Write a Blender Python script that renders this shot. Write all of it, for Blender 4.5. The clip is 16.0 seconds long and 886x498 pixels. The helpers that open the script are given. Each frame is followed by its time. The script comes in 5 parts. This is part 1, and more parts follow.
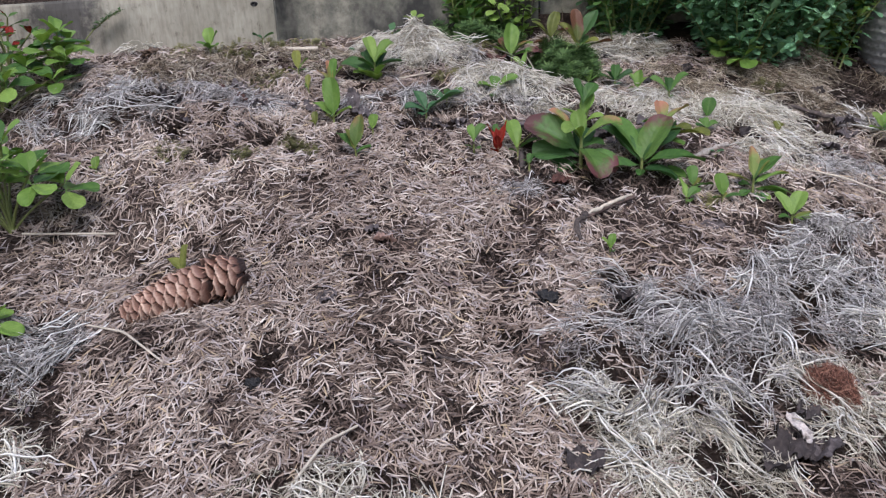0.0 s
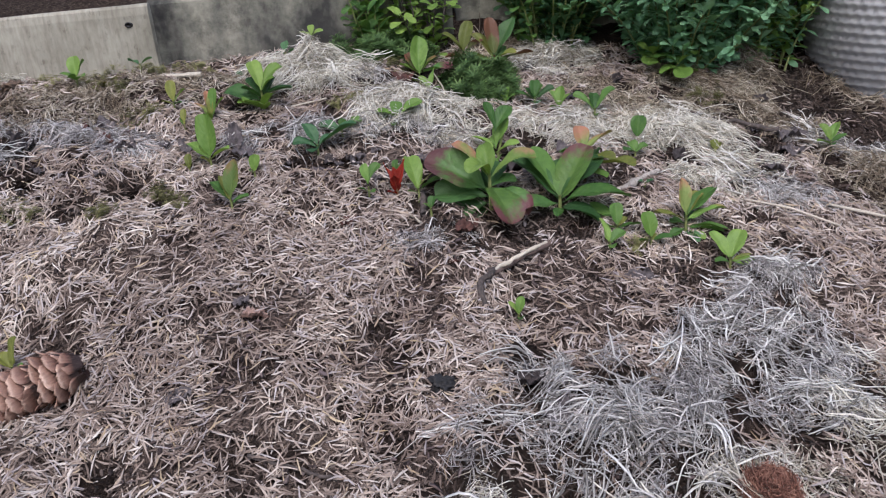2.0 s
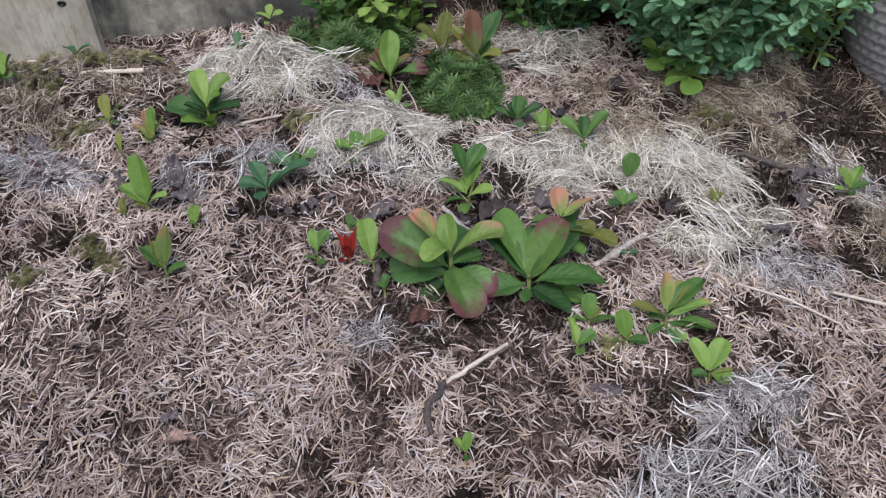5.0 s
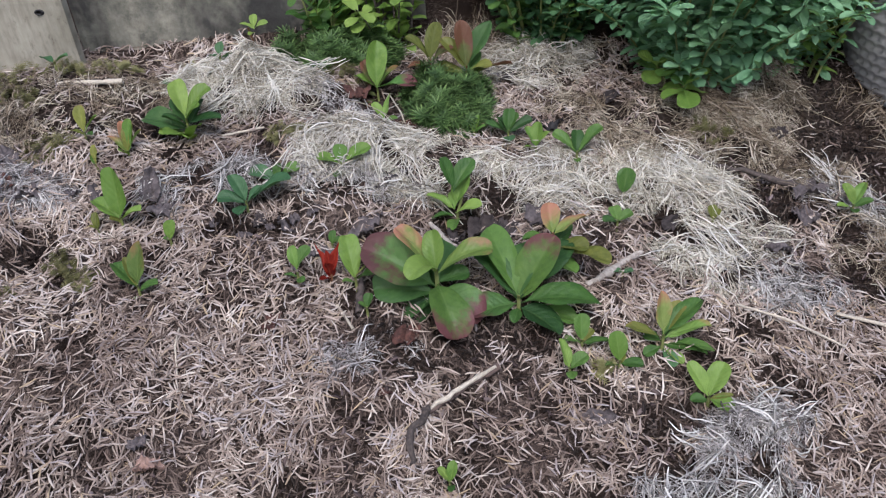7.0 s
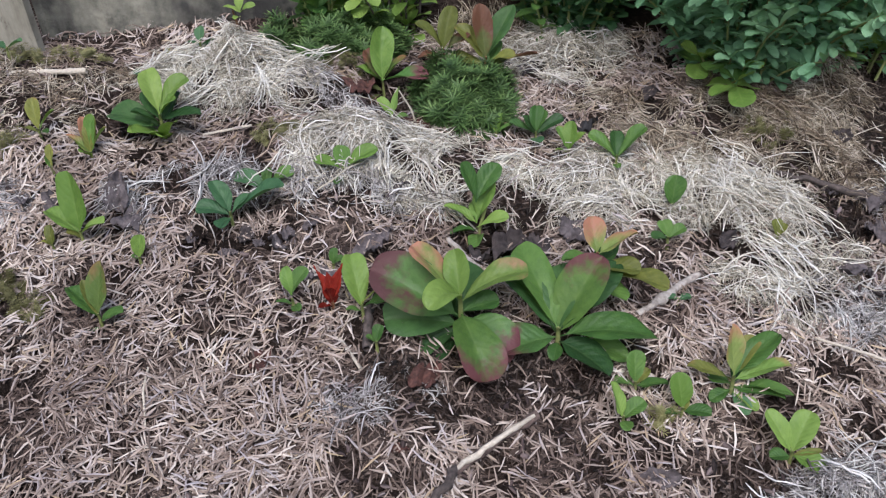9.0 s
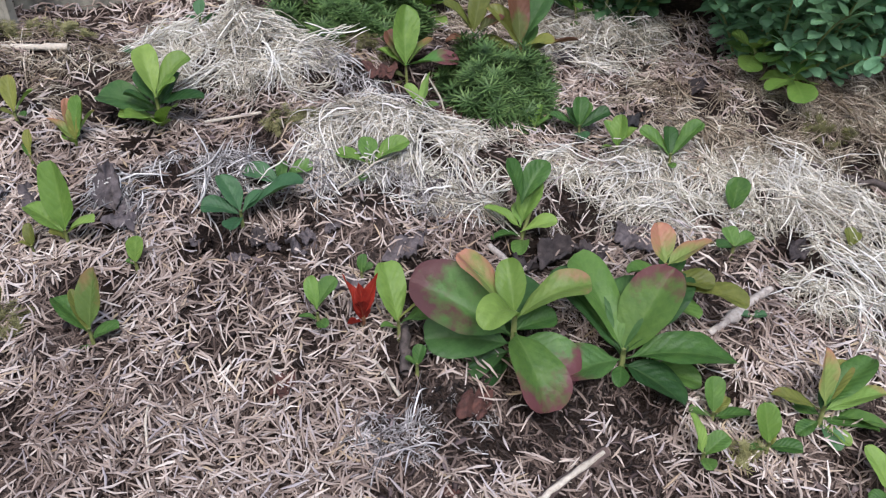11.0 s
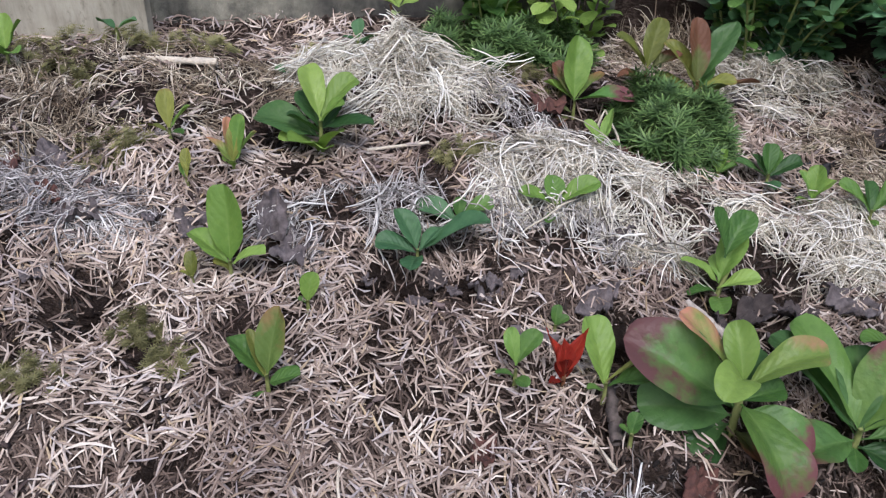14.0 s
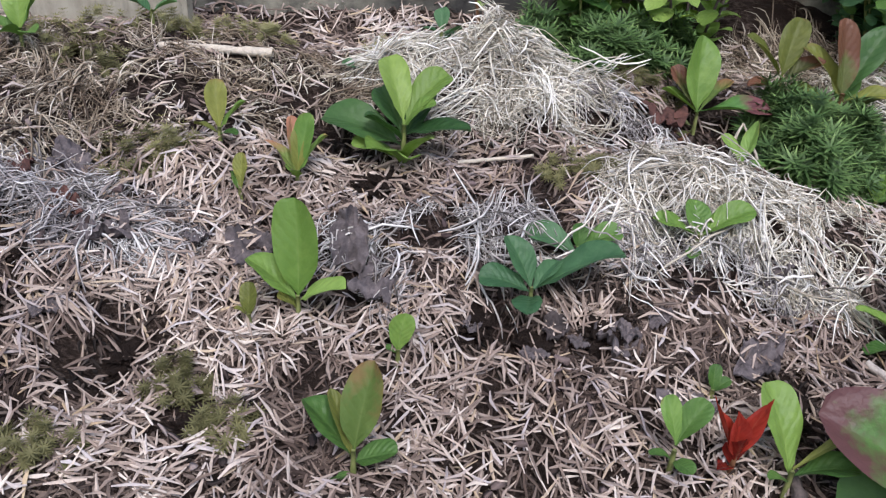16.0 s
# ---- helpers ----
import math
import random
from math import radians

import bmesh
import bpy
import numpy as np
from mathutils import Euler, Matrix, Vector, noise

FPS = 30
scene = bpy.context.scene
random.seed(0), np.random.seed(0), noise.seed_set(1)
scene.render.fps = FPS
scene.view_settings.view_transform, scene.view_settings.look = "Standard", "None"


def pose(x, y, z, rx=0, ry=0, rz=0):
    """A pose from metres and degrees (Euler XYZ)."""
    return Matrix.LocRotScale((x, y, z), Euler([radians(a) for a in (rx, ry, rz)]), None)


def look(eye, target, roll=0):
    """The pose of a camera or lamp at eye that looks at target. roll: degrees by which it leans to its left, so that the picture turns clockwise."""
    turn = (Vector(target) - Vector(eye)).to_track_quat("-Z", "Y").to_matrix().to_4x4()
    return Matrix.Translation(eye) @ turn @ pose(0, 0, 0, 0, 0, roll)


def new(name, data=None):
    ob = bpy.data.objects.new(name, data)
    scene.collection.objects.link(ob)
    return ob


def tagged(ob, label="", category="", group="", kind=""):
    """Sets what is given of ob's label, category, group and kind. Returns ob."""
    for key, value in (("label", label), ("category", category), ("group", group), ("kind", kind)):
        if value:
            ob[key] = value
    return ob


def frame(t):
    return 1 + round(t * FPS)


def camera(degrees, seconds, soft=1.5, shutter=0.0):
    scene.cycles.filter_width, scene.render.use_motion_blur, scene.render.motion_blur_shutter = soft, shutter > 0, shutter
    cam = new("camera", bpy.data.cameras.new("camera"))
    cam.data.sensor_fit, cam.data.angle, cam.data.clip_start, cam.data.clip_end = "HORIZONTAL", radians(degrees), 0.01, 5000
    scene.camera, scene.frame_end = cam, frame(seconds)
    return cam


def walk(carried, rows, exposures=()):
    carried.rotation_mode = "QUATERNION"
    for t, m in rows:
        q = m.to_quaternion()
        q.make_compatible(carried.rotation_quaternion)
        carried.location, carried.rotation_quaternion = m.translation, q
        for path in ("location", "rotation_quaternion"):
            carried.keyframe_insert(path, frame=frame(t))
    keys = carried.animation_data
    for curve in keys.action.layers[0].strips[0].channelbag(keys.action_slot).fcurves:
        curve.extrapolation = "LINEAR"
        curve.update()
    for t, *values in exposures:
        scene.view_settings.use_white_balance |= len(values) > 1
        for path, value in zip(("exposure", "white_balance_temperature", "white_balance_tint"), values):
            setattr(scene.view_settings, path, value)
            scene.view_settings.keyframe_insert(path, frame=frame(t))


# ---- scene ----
cam = camera(56.0, 16.0, soft=1.25)
PATH = [
    (0, (0.048, -0.211, 0.306), (-0.085, 1.639, -0.442), -2.8),
    (0.5, (0.05, -0.183, 0.294), (-0.044, 1.678, -0.434), -3.3),
    (1, (0.062, -0.152, 0.288), (0.003, 1.716, -0.424), -3.8),
    (1.5, (0.084, -0.116, 0.3), (0.033, 1.742, -0.44), -4.3),
    (2, (0.119, -0.075, 0.325), (0.044, 1.758, -0.47), -4.9),
    (2.5, (0.139, -0.035, 0.371), (0.054, 1.75, -0.527), -4.9),
    (3, (0.17, 0.015, 0.438), (0.031, 1.708, -0.619), -5.5),
    (3.5, (0.179, 0.046, 0.456), (0.019, 1.703, -0.652), -5.5),
    (4, (0.191, 0.078, 0.486), (-0.001, 1.679, -0.698), -5.9),
    (6.5, (0.177, 0.122, 0.488), (0.075, 1.724, -0.704), -3.6),
    (7, (0.193, 0.134, 0.467), (0.039, 1.763, -0.684), -4.7),
    (7.5, (0.183, 0.159, 0.456), (0.045, 1.789, -0.695), -4.4),
    (8, (0.178, 0.181, 0.437), (0.039, 1.822, -0.698), -4.4),
    (8.5, (0.169, 0.206, 0.426), (0.037, 1.844, -0.713), -4.2),
    (10.8, (0.105, 0.286, 0.384), (0.096, 1.914, -0.778), -1.0),
    (11, (0.1, 0.291, 0.383), (0.089, 1.921, -0.775), -0.9),
    (11.5, (0.082, 0.299, 0.384), (0.071, 1.933, -0.768), -0.3),
    (12, (0.065, 0.307, 0.386), (0.046, 1.944, -0.763), 0.1),
    (12.5, (0.045, 0.313, 0.383), (0.028, 1.958, -0.756), 0.6),
    (13, (0.023, 0.319, 0.375), (0.013, 1.976, -0.745), 1.3),
    (13.5, (0.006, 0.326, 0.368), (-0.007, 1.992, -0.738), 1.7),
    (14, (-0.009, 0.334, 0.361), (-0.043, 2.01, -0.73), 1.7),
    (14.5, (-0.021, 0.342, 0.355), (-0.083, 2.024, -0.726), 1.6),
    (15, (-0.042, 0.355, 0.346), (-0.118, 2.041, -0.728), 2.0),
    (15.5, (-0.056, 0.386, 0.33), (-0.122, 2.08, -0.731), 2.6),
    (16, (-0.07, 0.418, 0.309), (-0.091, 2.127, -0.73), 3.6),
]
walk(cam, [(t, look(eye, target, roll)) for t, eye, target, roll in PATH],
     [(0.0, -0.05, 6000, 14), (4.0, 0.0, 6000, 14), (8.0, 0.0, 6000, 13), (11.0, 0.15, 6030, 13.5), (16.0, 0.15, 6030, 14)])

# ---- light ----
world = bpy.data.worlds.new("overcast_sky")
scene.world = world
world.use_nodes = True
wn = world.node_tree
sky = wn.nodes.new("ShaderNodeTexSky")
sky.sky_type, sky.sun_disc = "NISHITA", False
sky.sun_elevation, sky.sun_rotation = radians(55), radians(200)
sky.air_density, sky.dust_density = 1.0, 4.0
wn.nodes["Background"].inputs["Strength"].default_value = 0.165
wn.links.new(sky.outputs["Color"], wn.nodes["Background"].inputs["Color"])
sun = new("sun", bpy.data.lights.new("sun", "SUN"))
sun.data.energy, sun.data.angle, sun.data.color = 2.4, radians(18), (1.0, 0.98, 0.97)
sun.matrix_basis = look((0.6, -1.0, 2.6), (0, 0.4, 0))

# ---- arithmetic ----
rng = np.random.RandomState(7)
LATTICE = np.random.RandomState(3).rand(8, 128, 128)


def vnoise(x, y, size, layer=0):
    """Smooth lattice noise from 0 to 1, with features of that size in metres."""
    x, y = np.asarray(x, float) / size + 40.3, np.asarray(y, float) / size + 40.7
    i, j = np.floor(x).astype(int), np.floor(y).astype(int)
    u, v = x - i, y - j
    u, v = u * u * (3 - 2 * u), v * v * (3 - 2 * v)
    g = LATTICE[layer % 8]
    a, b = g[i % 128, j % 128], g[(i + 1) % 128, j % 128]
    c, d = g[i % 128, (j + 1) % 128], g[(i + 1) % 128, (j + 1) % 128]
    return (a * (1 - u) + b * u) * (1 - v) + (c * (1 - u) + d * u) * v


def bump(x, y, cx, cy, sx, sy, h):
    return h * np.exp(-(((x - cx) / sx) ** 2) - ((y - cy) / sy) ** 2)


# dark hollows where bare soil shows: x, y, radius
HOLLOWS_FRONT = (
    (0.19, 0.27, 0.014), (0.278, 0.29, 0.011), (0.222, 0.298, 0.016), (-0.09, 0.3, 0.012), (-0.3, 0.3, 0.02), (0.135, 0.3, 0.014), (0.02, 0.31, 0.014), (0.165, 0.335, 0.014),
    (0.24, 0.34, 0.012), (-0.144, 0.342, 0.012), (0.097, 0.350, 0.017), (0.056, 0.384, 0.012), (0.262, 0.285, 0.016), (0.285, 0.345, 0.012), (0.25, 0.365, 0.013), (-0.135, 0.368, 0.016), (0.335, 0.385, 0.014), (0.155, 0.425, 0.013),
    (0.212, 0.426, 0.017), (0.087, 0.434, 0.013), (0.4, 0.44, 0.02), (-0.04, 0.45, 0.012), (0.305, 0.45, 0.018), (0.153, 0.468, 0.022), (0.364, 0.472, 0.016), (-0.21, 0.48, 0.02),
    (0.255, 0.497, 0.012),
)
HOLLOWS_MIDDLE = (
    # this row is brown soil and also painted shade below the rosettes
    (0.13, 0.602, 0.014), (0.212, 0.622, 0.012),
    (0.30, 0.56, 0.013), (0.22, 0.565, 0.011), (0.345, 0.61, 0.012), (0.265, 0.585, 0.010), (0.20, 0.592, 0.010), (0.31, 0.525, 0.012), (0.38, 0.64, 0.014), (0.41, 0.585, 0.014), (0.24, 0.535, 0.010),
    (0.04, 0.5, 0.014), (0.365, 0.53, 0.012), (-0.156, 0.629, 0.012), (0.39, 0.6, 0.016), (0.165, 0.612, 0.011), (0.195, 0.622, 0.014), (0.15, 0.63, 0.013), (-0.25, 0.655, 0.02),
    (-0.17, 0.665, 0.016), (-0.31, 0.685, 0.022), (0.1, 0.685, 0.02), (-0.21, 0.69, 0.022), (0.26, 0.71, 0.02), (-0.050, 0.722, 0.018), (-0.345, 0.735, 0.028),
)
HOLLOWS_BACK = (
    (0.165, 0.74, 0.03), (0.015, 0.738, 0.009), (0.33, 0.745, 0.02), (0.43, 0.79, 0.025), (-0.02, 0.8, 0.015), (0.56, 0.82, 0.032), (-0.125, 0.825, 0.012), (-0.42, 0.86, 0.02),
    (0.5, 0.87, 0.035), (0.08, 0.885, 0.03), (0.3, 0.885, 0.016), (-0.47, 0.885, 0.02),
)
# soil bare by plants; under the young shrubs it also stands in for shade
HOLLOWS_PLANTS = (
    (0.091, 0.623, 0.012), (0.112, 0.620, 0.012), (0.164, 0.622, 0.013), (0.217, 0.624, 0.012), (0.19, 0.769, 0.016), (0.083, 0.714, 0.014), (-0.147, 0.632, 0.008), (-0.202, 0.704, 0.012), (-0.262, 0.701, 0.013),
    (0.075, 0.648, 0.013), (0.145, 0.664, 0.018), (0.205, 0.664, 0.018), (0.511, 0.947, 0.028), (0.525, 0.911, 0.028), (0.54, 0.871, 0.028), (0.442, 0.773, 0.016), (0.394, 0.698, 0.013), (0.48, 0.702, 0.015), (0.49, 0.75, 0.014), (0.185, 0.637, 0.010), (0.255, 0.64, 0.012), (0.12, 0.64, 0.012),
)
HOLLOWS = HOLLOWS_FRONT + HOLLOWS_MIDDLE + HOLLOWS_BACK + HOLLOWS_PLANTS


def height(x, y):
    """The bed rises towards the boards and falls off towards the viewer."""
    x, y = np.asarray(x, float), np.asarray(y, float)
    a, b = np.clip(x, -0.62, 0.75), np.clip(y, -0.1, 1.1)
    z = -0.1211 - 0.0361 * a + 0.2623 * b - 0.0486 * a * a - 0.0663 * a * b + 0.0208 * b * b
    near = np.exp(-(np.maximum(np.abs(x) - 0.8, 0) ** 2 + np.maximum(np.abs(y - 0.5) - 0.7, 0) ** 2) * 8)
    z = z + bump(x, y, -0.32, 0.48, 0.09, 0.08, -0.024) + bump(x, y, -0.38, 0.72, 0.10, 0.06, 0.018) + bump(x, y, -0.30, 0.975, 0.42, 0.055, -0.036) + bump(x, y, -0.55, 0.95, 0.22, 0.09, -0.026)
    z = z + bump(x, y, 0.06, 0.80, 0.07, 0.035, 0.020) + bump(x, y, -0.05, 0.885, 0.08, 0.035, 0.020)
    z = z + bump(x, y, 0.20, 0.37, 0.10, 0.09, 0.014) + bump(x, y, 0.36, 0.55, 0.04, 0.02, 0.010) + bump(x, y, 0.45, 0.92, 0.08, 0.05, 0.014)
    for hx, hy, hr in HOLLOWS:
        z = z + bump(x, y, hx, hy, hr, hr, -0.28 * hr)
    z = z + near * (0.012 * (vnoise(x, y, 0.06, 1) - 0.5) + 0.006 * (vnoise(x, y, 0.02, 2) - 0.5) + 0.004 * (vnoise(x, y, 0.007, 7) - 0.5))
    return z


def h1(x, y):
    return float(height(x, y))


# ---- mesh helpers ----
def mesh_of(name, verts, faces, uv=None, smooth=True):
    """A mesh from arrays: faces is an (n, 3) or (n, 4) array, uv a row per vertex."""
    verts, faces = np.asarray(verts, np.float32), np.asarray(faces, np.int32)
    me = bpy.data.meshes.new(name)
    n, k = faces.shape
    me.vertices.add(len(verts))
    me.vertices.foreach_set("co", verts.ravel())
    me.loops.add(n * k)
    me.loops.foreach_set("vertex_index", faces.ravel())
    me.polygons.add(n)
    me.polygons.foreach_set("loop_start", np.arange(0, n * k, k, dtype=np.int32))
    me.polygons.foreach_set("use_smooth", np.full(n, smooth))
    if uv is not None:
        layer = me.uv_layers.new(name="UVMap")
        layer.data.foreach_set("uv", np.asarray(uv, np.float32)[faces.ravel()].ravel())
    me.update(calc_edges=True)
    me.validate()
    return me


def put(name, me, material, parent=None, label="", at=None):
    ob = new(name, me)
    if material:
        me.materials.clear()
        me.materials.append(material)
    if parent:
        ob.parent = parent
    if at is not None:
        ob.matrix_basis = at
    return tagged(ob, label)


def part(name, bm, material, parent, label=""):
    me = bpy.data.meshes.new(name)
    bm.to_mesh(me)
    bm.free()
    me.polygons.foreach_set("use_smooth", np.full(len(me.polygons), True))
    return put(name, me, material, parent, label)


def thing(name, x, y, z, label, category, group="", kind="", turn=0):
    ob = new(name)
    ob.empty_display_size = 0.02
    ob.matrix_basis = pose(x, y, z, 0, 0, turn)
    return tagged(ob, label, category, group, kind)


def tube_arrays(points, radii, sides=6):
    """Verts and quads of a closed tube along points."""
    p, r = np.asarray(points, float), np.asarray(radii, float)
    d = np.gradient(p, axis=0)
    d /= np.linalg.norm(d, axis=1)[:, None] + 1e-9
    ref = np.array([0, 0, 1.0]) if abs(d[0, 2]) < 0.9 else np.array([1.0, 0, 0])
    a = np.cross(d, ref)
    a /= np.linalg.norm(a, axis=1)[:, None] + 1e-9
    b = np.cross(d, a)
    w = np.arange(sides) * 2 * np.pi / sides
    ring = a[:, None] * np.cos(w)[None, :, None] + b[:, None] * np.sin(w)[None, :, None]
    v = (p[:, None] + ring * r[:, None, None]).reshape(-1, 3)
    n = len(p)
    i, j = np.meshgrid(np.arange(n - 1), np.arange(sides), indexing="ij")
    k = (j + 1) % sides
    q = np.stack([i * sides + j, i * sides + k, (i + 1) * sides + k, (i + 1) * sides + j], -1).reshape(-1, 4)
    caps = []
    for base, flip in ((0, 1), ((n - 1) * sides, -1)):
        for m in range(1, sides - 1, 2):
            f = [base, base + m, base + m + 1, base + min(m + 2, sides - 1)]
            if f[2] != f[3]:
                caps.append(f[::flip])
    return v, np.vstack([q, np.array(caps, int)]) if caps else q


def joined(pieces):
    """Several (verts, faces) as one."""
    vs, fs, n = [], [], 0
    for v, f in pieces:
        vs.append(np.asarray(v))
        fs.append(np.asarray(f) + n)
        n += len(v)
    return np.vstack(vs), np.vstack(fs)


def strands(x, y, z, heading, length, radius, curve, climb, arch, rings=3, wiggle=None):
    """Many curved three-sided strands at once; z is over the ground at the strand's middle. curve: turn in radians over the
    length; climb: slope of the strand; arch: lift of the middle over the ends."""
    n = len(x)
    s = np.linspace(-0.5, 0.5, rings)[None]
    ang = heading[:, None] + curve[:, None] * s
    if wiggle is not None:
        ang = ang + np.cumsum(rng.normal(0, 1, (n, rings)) * np.abs(wiggle)[:, None], 1)
    step = length[:, None] / (rings - 1)
    px, py = np.cos(ang), np.sin(ang)
    cx = np.concatenate([np.zeros((n, 1)), np.cumsum((px[:, 1:] + px[:, :-1]) / 2 * step, 1)], 1)
    cy = np.concatenate([np.zeros((n, 1)), np.cumsum((py[:, 1:] + py[:, :-1]) / 2 * step, 1)], 1)
    mid = rings // 2
    cx, cy = cx - cx[:, mid : mid + 1] + x[:, None], cy - cy[:, mid : mid + 1] + y[:, None]
    cz = z[:, None] + climb[:, None] * s * length[:, None] + arch[:, None] * (1 - 4 * s * s)
    cz = cz + height(cx, cy)
    p = np.stack([cx, cy, cz], -1)
    side = np.stack([-np.sin(ang), np.cos(ang), np.zeros_like(ang)], -1)
    up = np.broadcast_to(np.array([0, 0, 1.0]), side.shape)
    roll = rng.rand(n)[:, None] * 2
    taper = np.clip(1.15 - 1.7 * np.abs(s) ** 3 * 4, 0.5, 1)
    rad = radius[:, None] * taper
    w = np.arange(3) * 2 * np.pi / 3
    c, d = np.cos(w[None, None] + roll[..., None]), np.sin(w[None, None] + roll[..., None])
    ring = side[:, :, None] * c[..., None] + up[:, :, None] * d[..., None]
    v = (p[:, :, None] + ring * rad[..., None, None]).reshape(-1, 3)
    i, j = np.meshgrid(np.arange(rings - 1), np.arange(3), indexing="ij")
    k = (j + 1) % 3
    q = np.stack([i * 3 + j, i * 3 + k, (i + 1) * 3 + k, (i + 1) * 3 + j], -1).reshape(-1, 4)
    f = (q[None] + (np.arange(n) * rings * 3)[:, None, None]).reshape(-1, 4)
    return v, f


# ---- materials ----
def nodes_of(name):
    m = bpy.data.materials.new(name)
    m.use_nodes = True
    return m, m.node_tree.nodes, m.node_tree.links, m.node_tree.nodes["Principled BSDF"]


def node(nodes, kind, **inputs):
    n = nodes.new(kind)
    for key, value in inputs.items():
        n.inputs[key.replace("_", " ")].default_value = value
    return n


def ramp(nodes, links, source, stops):
    r = nodes.new("ShaderNodeValToRGB")
    e = r.color_ramp.elements
    while len(e) < len(stops):
        e.new(0.5)
    for k, (at, col) in enumerate(stops):
        e[k].position, e[k].color = at, (*col, 1)
    links.new(source, r.inputs["Fac"])
    return r.outputs["Color"]


def blend(nodes, links, fac, a, b, mode="MIX"):
    m = nodes.new("ShaderNodeMix")
    m.data_type, m.blend_type = "RGBA", mode
    for key, value in ((0, fac), (6, a), (7, b)):
        if hasattr(value, "links"):
            links.new(value, m.inputs[key])
        elif key:
            m.inputs[key].default_value = (*value, 1)
        else:
            m.inputs[key].default_value = value
    return m.outputs[2]


def calc(nodes, links, op, a, b=0.0, clamp=False):
    m = nodes.new("ShaderNodeMath")
    m.operation, m.use_clamp = op, clamp
    for key, value in ((0, a), (1, b)):
        if hasattr(value, "links"):
            links.new(value, m.inputs[key])
        else:
            m.inputs[key].default_value = value
    return m.outputs[0]


def spot(nodes, links, scale, detail=4.0, rough=0.55, stretch=None, coord="Object", vary=None):
    """Noise at real-world scale (features per metre)."""
    tc = nodes.new("ShaderNodeTexCoord")
    out = tc.outputs[coord]
    if stretch:
        mp = nodes.new("ShaderNodeMapping")
        mp.inputs["Scale"].default_value = stretch
        links.new(out, mp.inputs["Vector"])
        out = mp.outputs["Vector"]
    n = node(nodes, "ShaderNodeTexNoise", Scale=scale, Detail=detail, Roughness=rough)
    links.new(out, n.inputs["Vector"])
    if vary:
        n.noise_dimensions = "4D"
        links.new(vary, n.inputs["W"])
    return n.outputs["Fac"]


def relief(nodes, links, bsdf, source, strength=0.4, distance=0.002):
    b = node(nodes, "ShaderNodeBump", Strength=strength, Distance=distance)
    links.new(source, b.inputs["Height"])
    links.new(b.outputs["Normal"], bsdf.inputs["Normal"])


def soil_material(name="dark_soil", a=(0.011, 0.008, 0.007), b=(0.045, 0.032, 0.026), cover=False):
    m, n, l, p = nodes_of(name)
    f = spot(n, l, 90, 6, 0.7)
    col = ramp(n, l, f, [(0.3, a), (0.55, tuple((u + v) / 2 for u, v in zip(a, b))), (0.75, b)])
    col = blend(n, l, spot(n, l, 9, 3), col, tuple(v * 1.3 for v in b), "MIX")
    if cover:
        tc, far = n.new("ShaderNodeTexCoord"), n.new("ShaderNodeVectorMath")
        far.operation, far.inputs[1].default_value = "DISTANCE", (0.05, 0.56, 0.05)
        l.new(tc.outputs["Object"], far.inputs[0])
        outside = calc(n, l, "ADD", far.outputs["Value"], calc(n, l, "MULTIPLY", spot(n, l, 12, 4), 0.25))
        mask = ramp(n, l, calc(n, l, "SUBTRACT", outside, 0.25), [(0.40, (0, 0, 0)), (0.52, (1, 1, 1))])
        strings = ramp(n, l, spot(n, l, 170, 5, 0.75, (1, 3.2, 1)), [(0.35, (0.02, 0.014, 0.011)), (0.55, (0.09, 0.066, 0.052)), (0.72, (0.26, 0.205, 0.165))])
        duff = ramp(n, l, spot(n, l, 240, 5, 0.7, (1, 2.2, 1)), [(0.32, (0.012, 0.009, 0.007)), (0.5, (0.06, 0.042, 0.033)), (0.68, (0.19, 0.14, 0.115))])
        col = blend(n, l, ramp(n, l, spot(n, l, 30, 4, 0.6), [(0.42, (0, 0, 0)), (0.56, (0.85, 0.85, 0.85))]), col, duff)
        col = blend(n, l, mask, col, strings)
    l.new(col, p.inputs["Base Color"])
    p.inputs["Roughness"].default_value = 0.95
    p.inputs["Specular IOR Level"].default_value = 0.1
    relief(n, l, p, spot(n, l, 260, 6, 0.75), 1.0, 0.012)
    return m


def strand_material(name, stops, patch, patch_scale=14, rough=0.7, broad_by=0.6):
    """Dry needles and straw: each strand its own tone, with patches of another tone."""
    m, n, l, p = nodes_of(name)
    geo = n.new("ShaderNodeNewGeometry")
    col = ramp(n, l, geo.outputs["Random Per Island"], stops)
    fac = ramp(n, l, spot(n, l, patch_scale, 4, 0.6), [(0.42, (0, 0, 0)), (0.62, (1, 1, 1))])
    col = blend(n, l, fac, col, patch, "MULTIPLY")
    broad = ramp(n, l, spot(n, l, patch_scale / 3.5, 3, 0.6), [(0.36, (0.66, 0.63, 0.64)), (0.6, (1, 1, 1))])
    col = blend(n, l, broad_by, col, broad, "MULTIPLY")
    col = blend(n, l, 0.35, col, ramp(n, l, spot(n, l, 900, 2), [(0.35, (0.5, 0.5, 0.5)), (0.65, (1, 1, 1))]), "MULTIPLY")
    l.new(col, p.inputs["Base Color"])
    p.inputs["Roughness"].default_value = rough
    p.inputs["Specular IOR Level"].default_value = 0.3
    return m


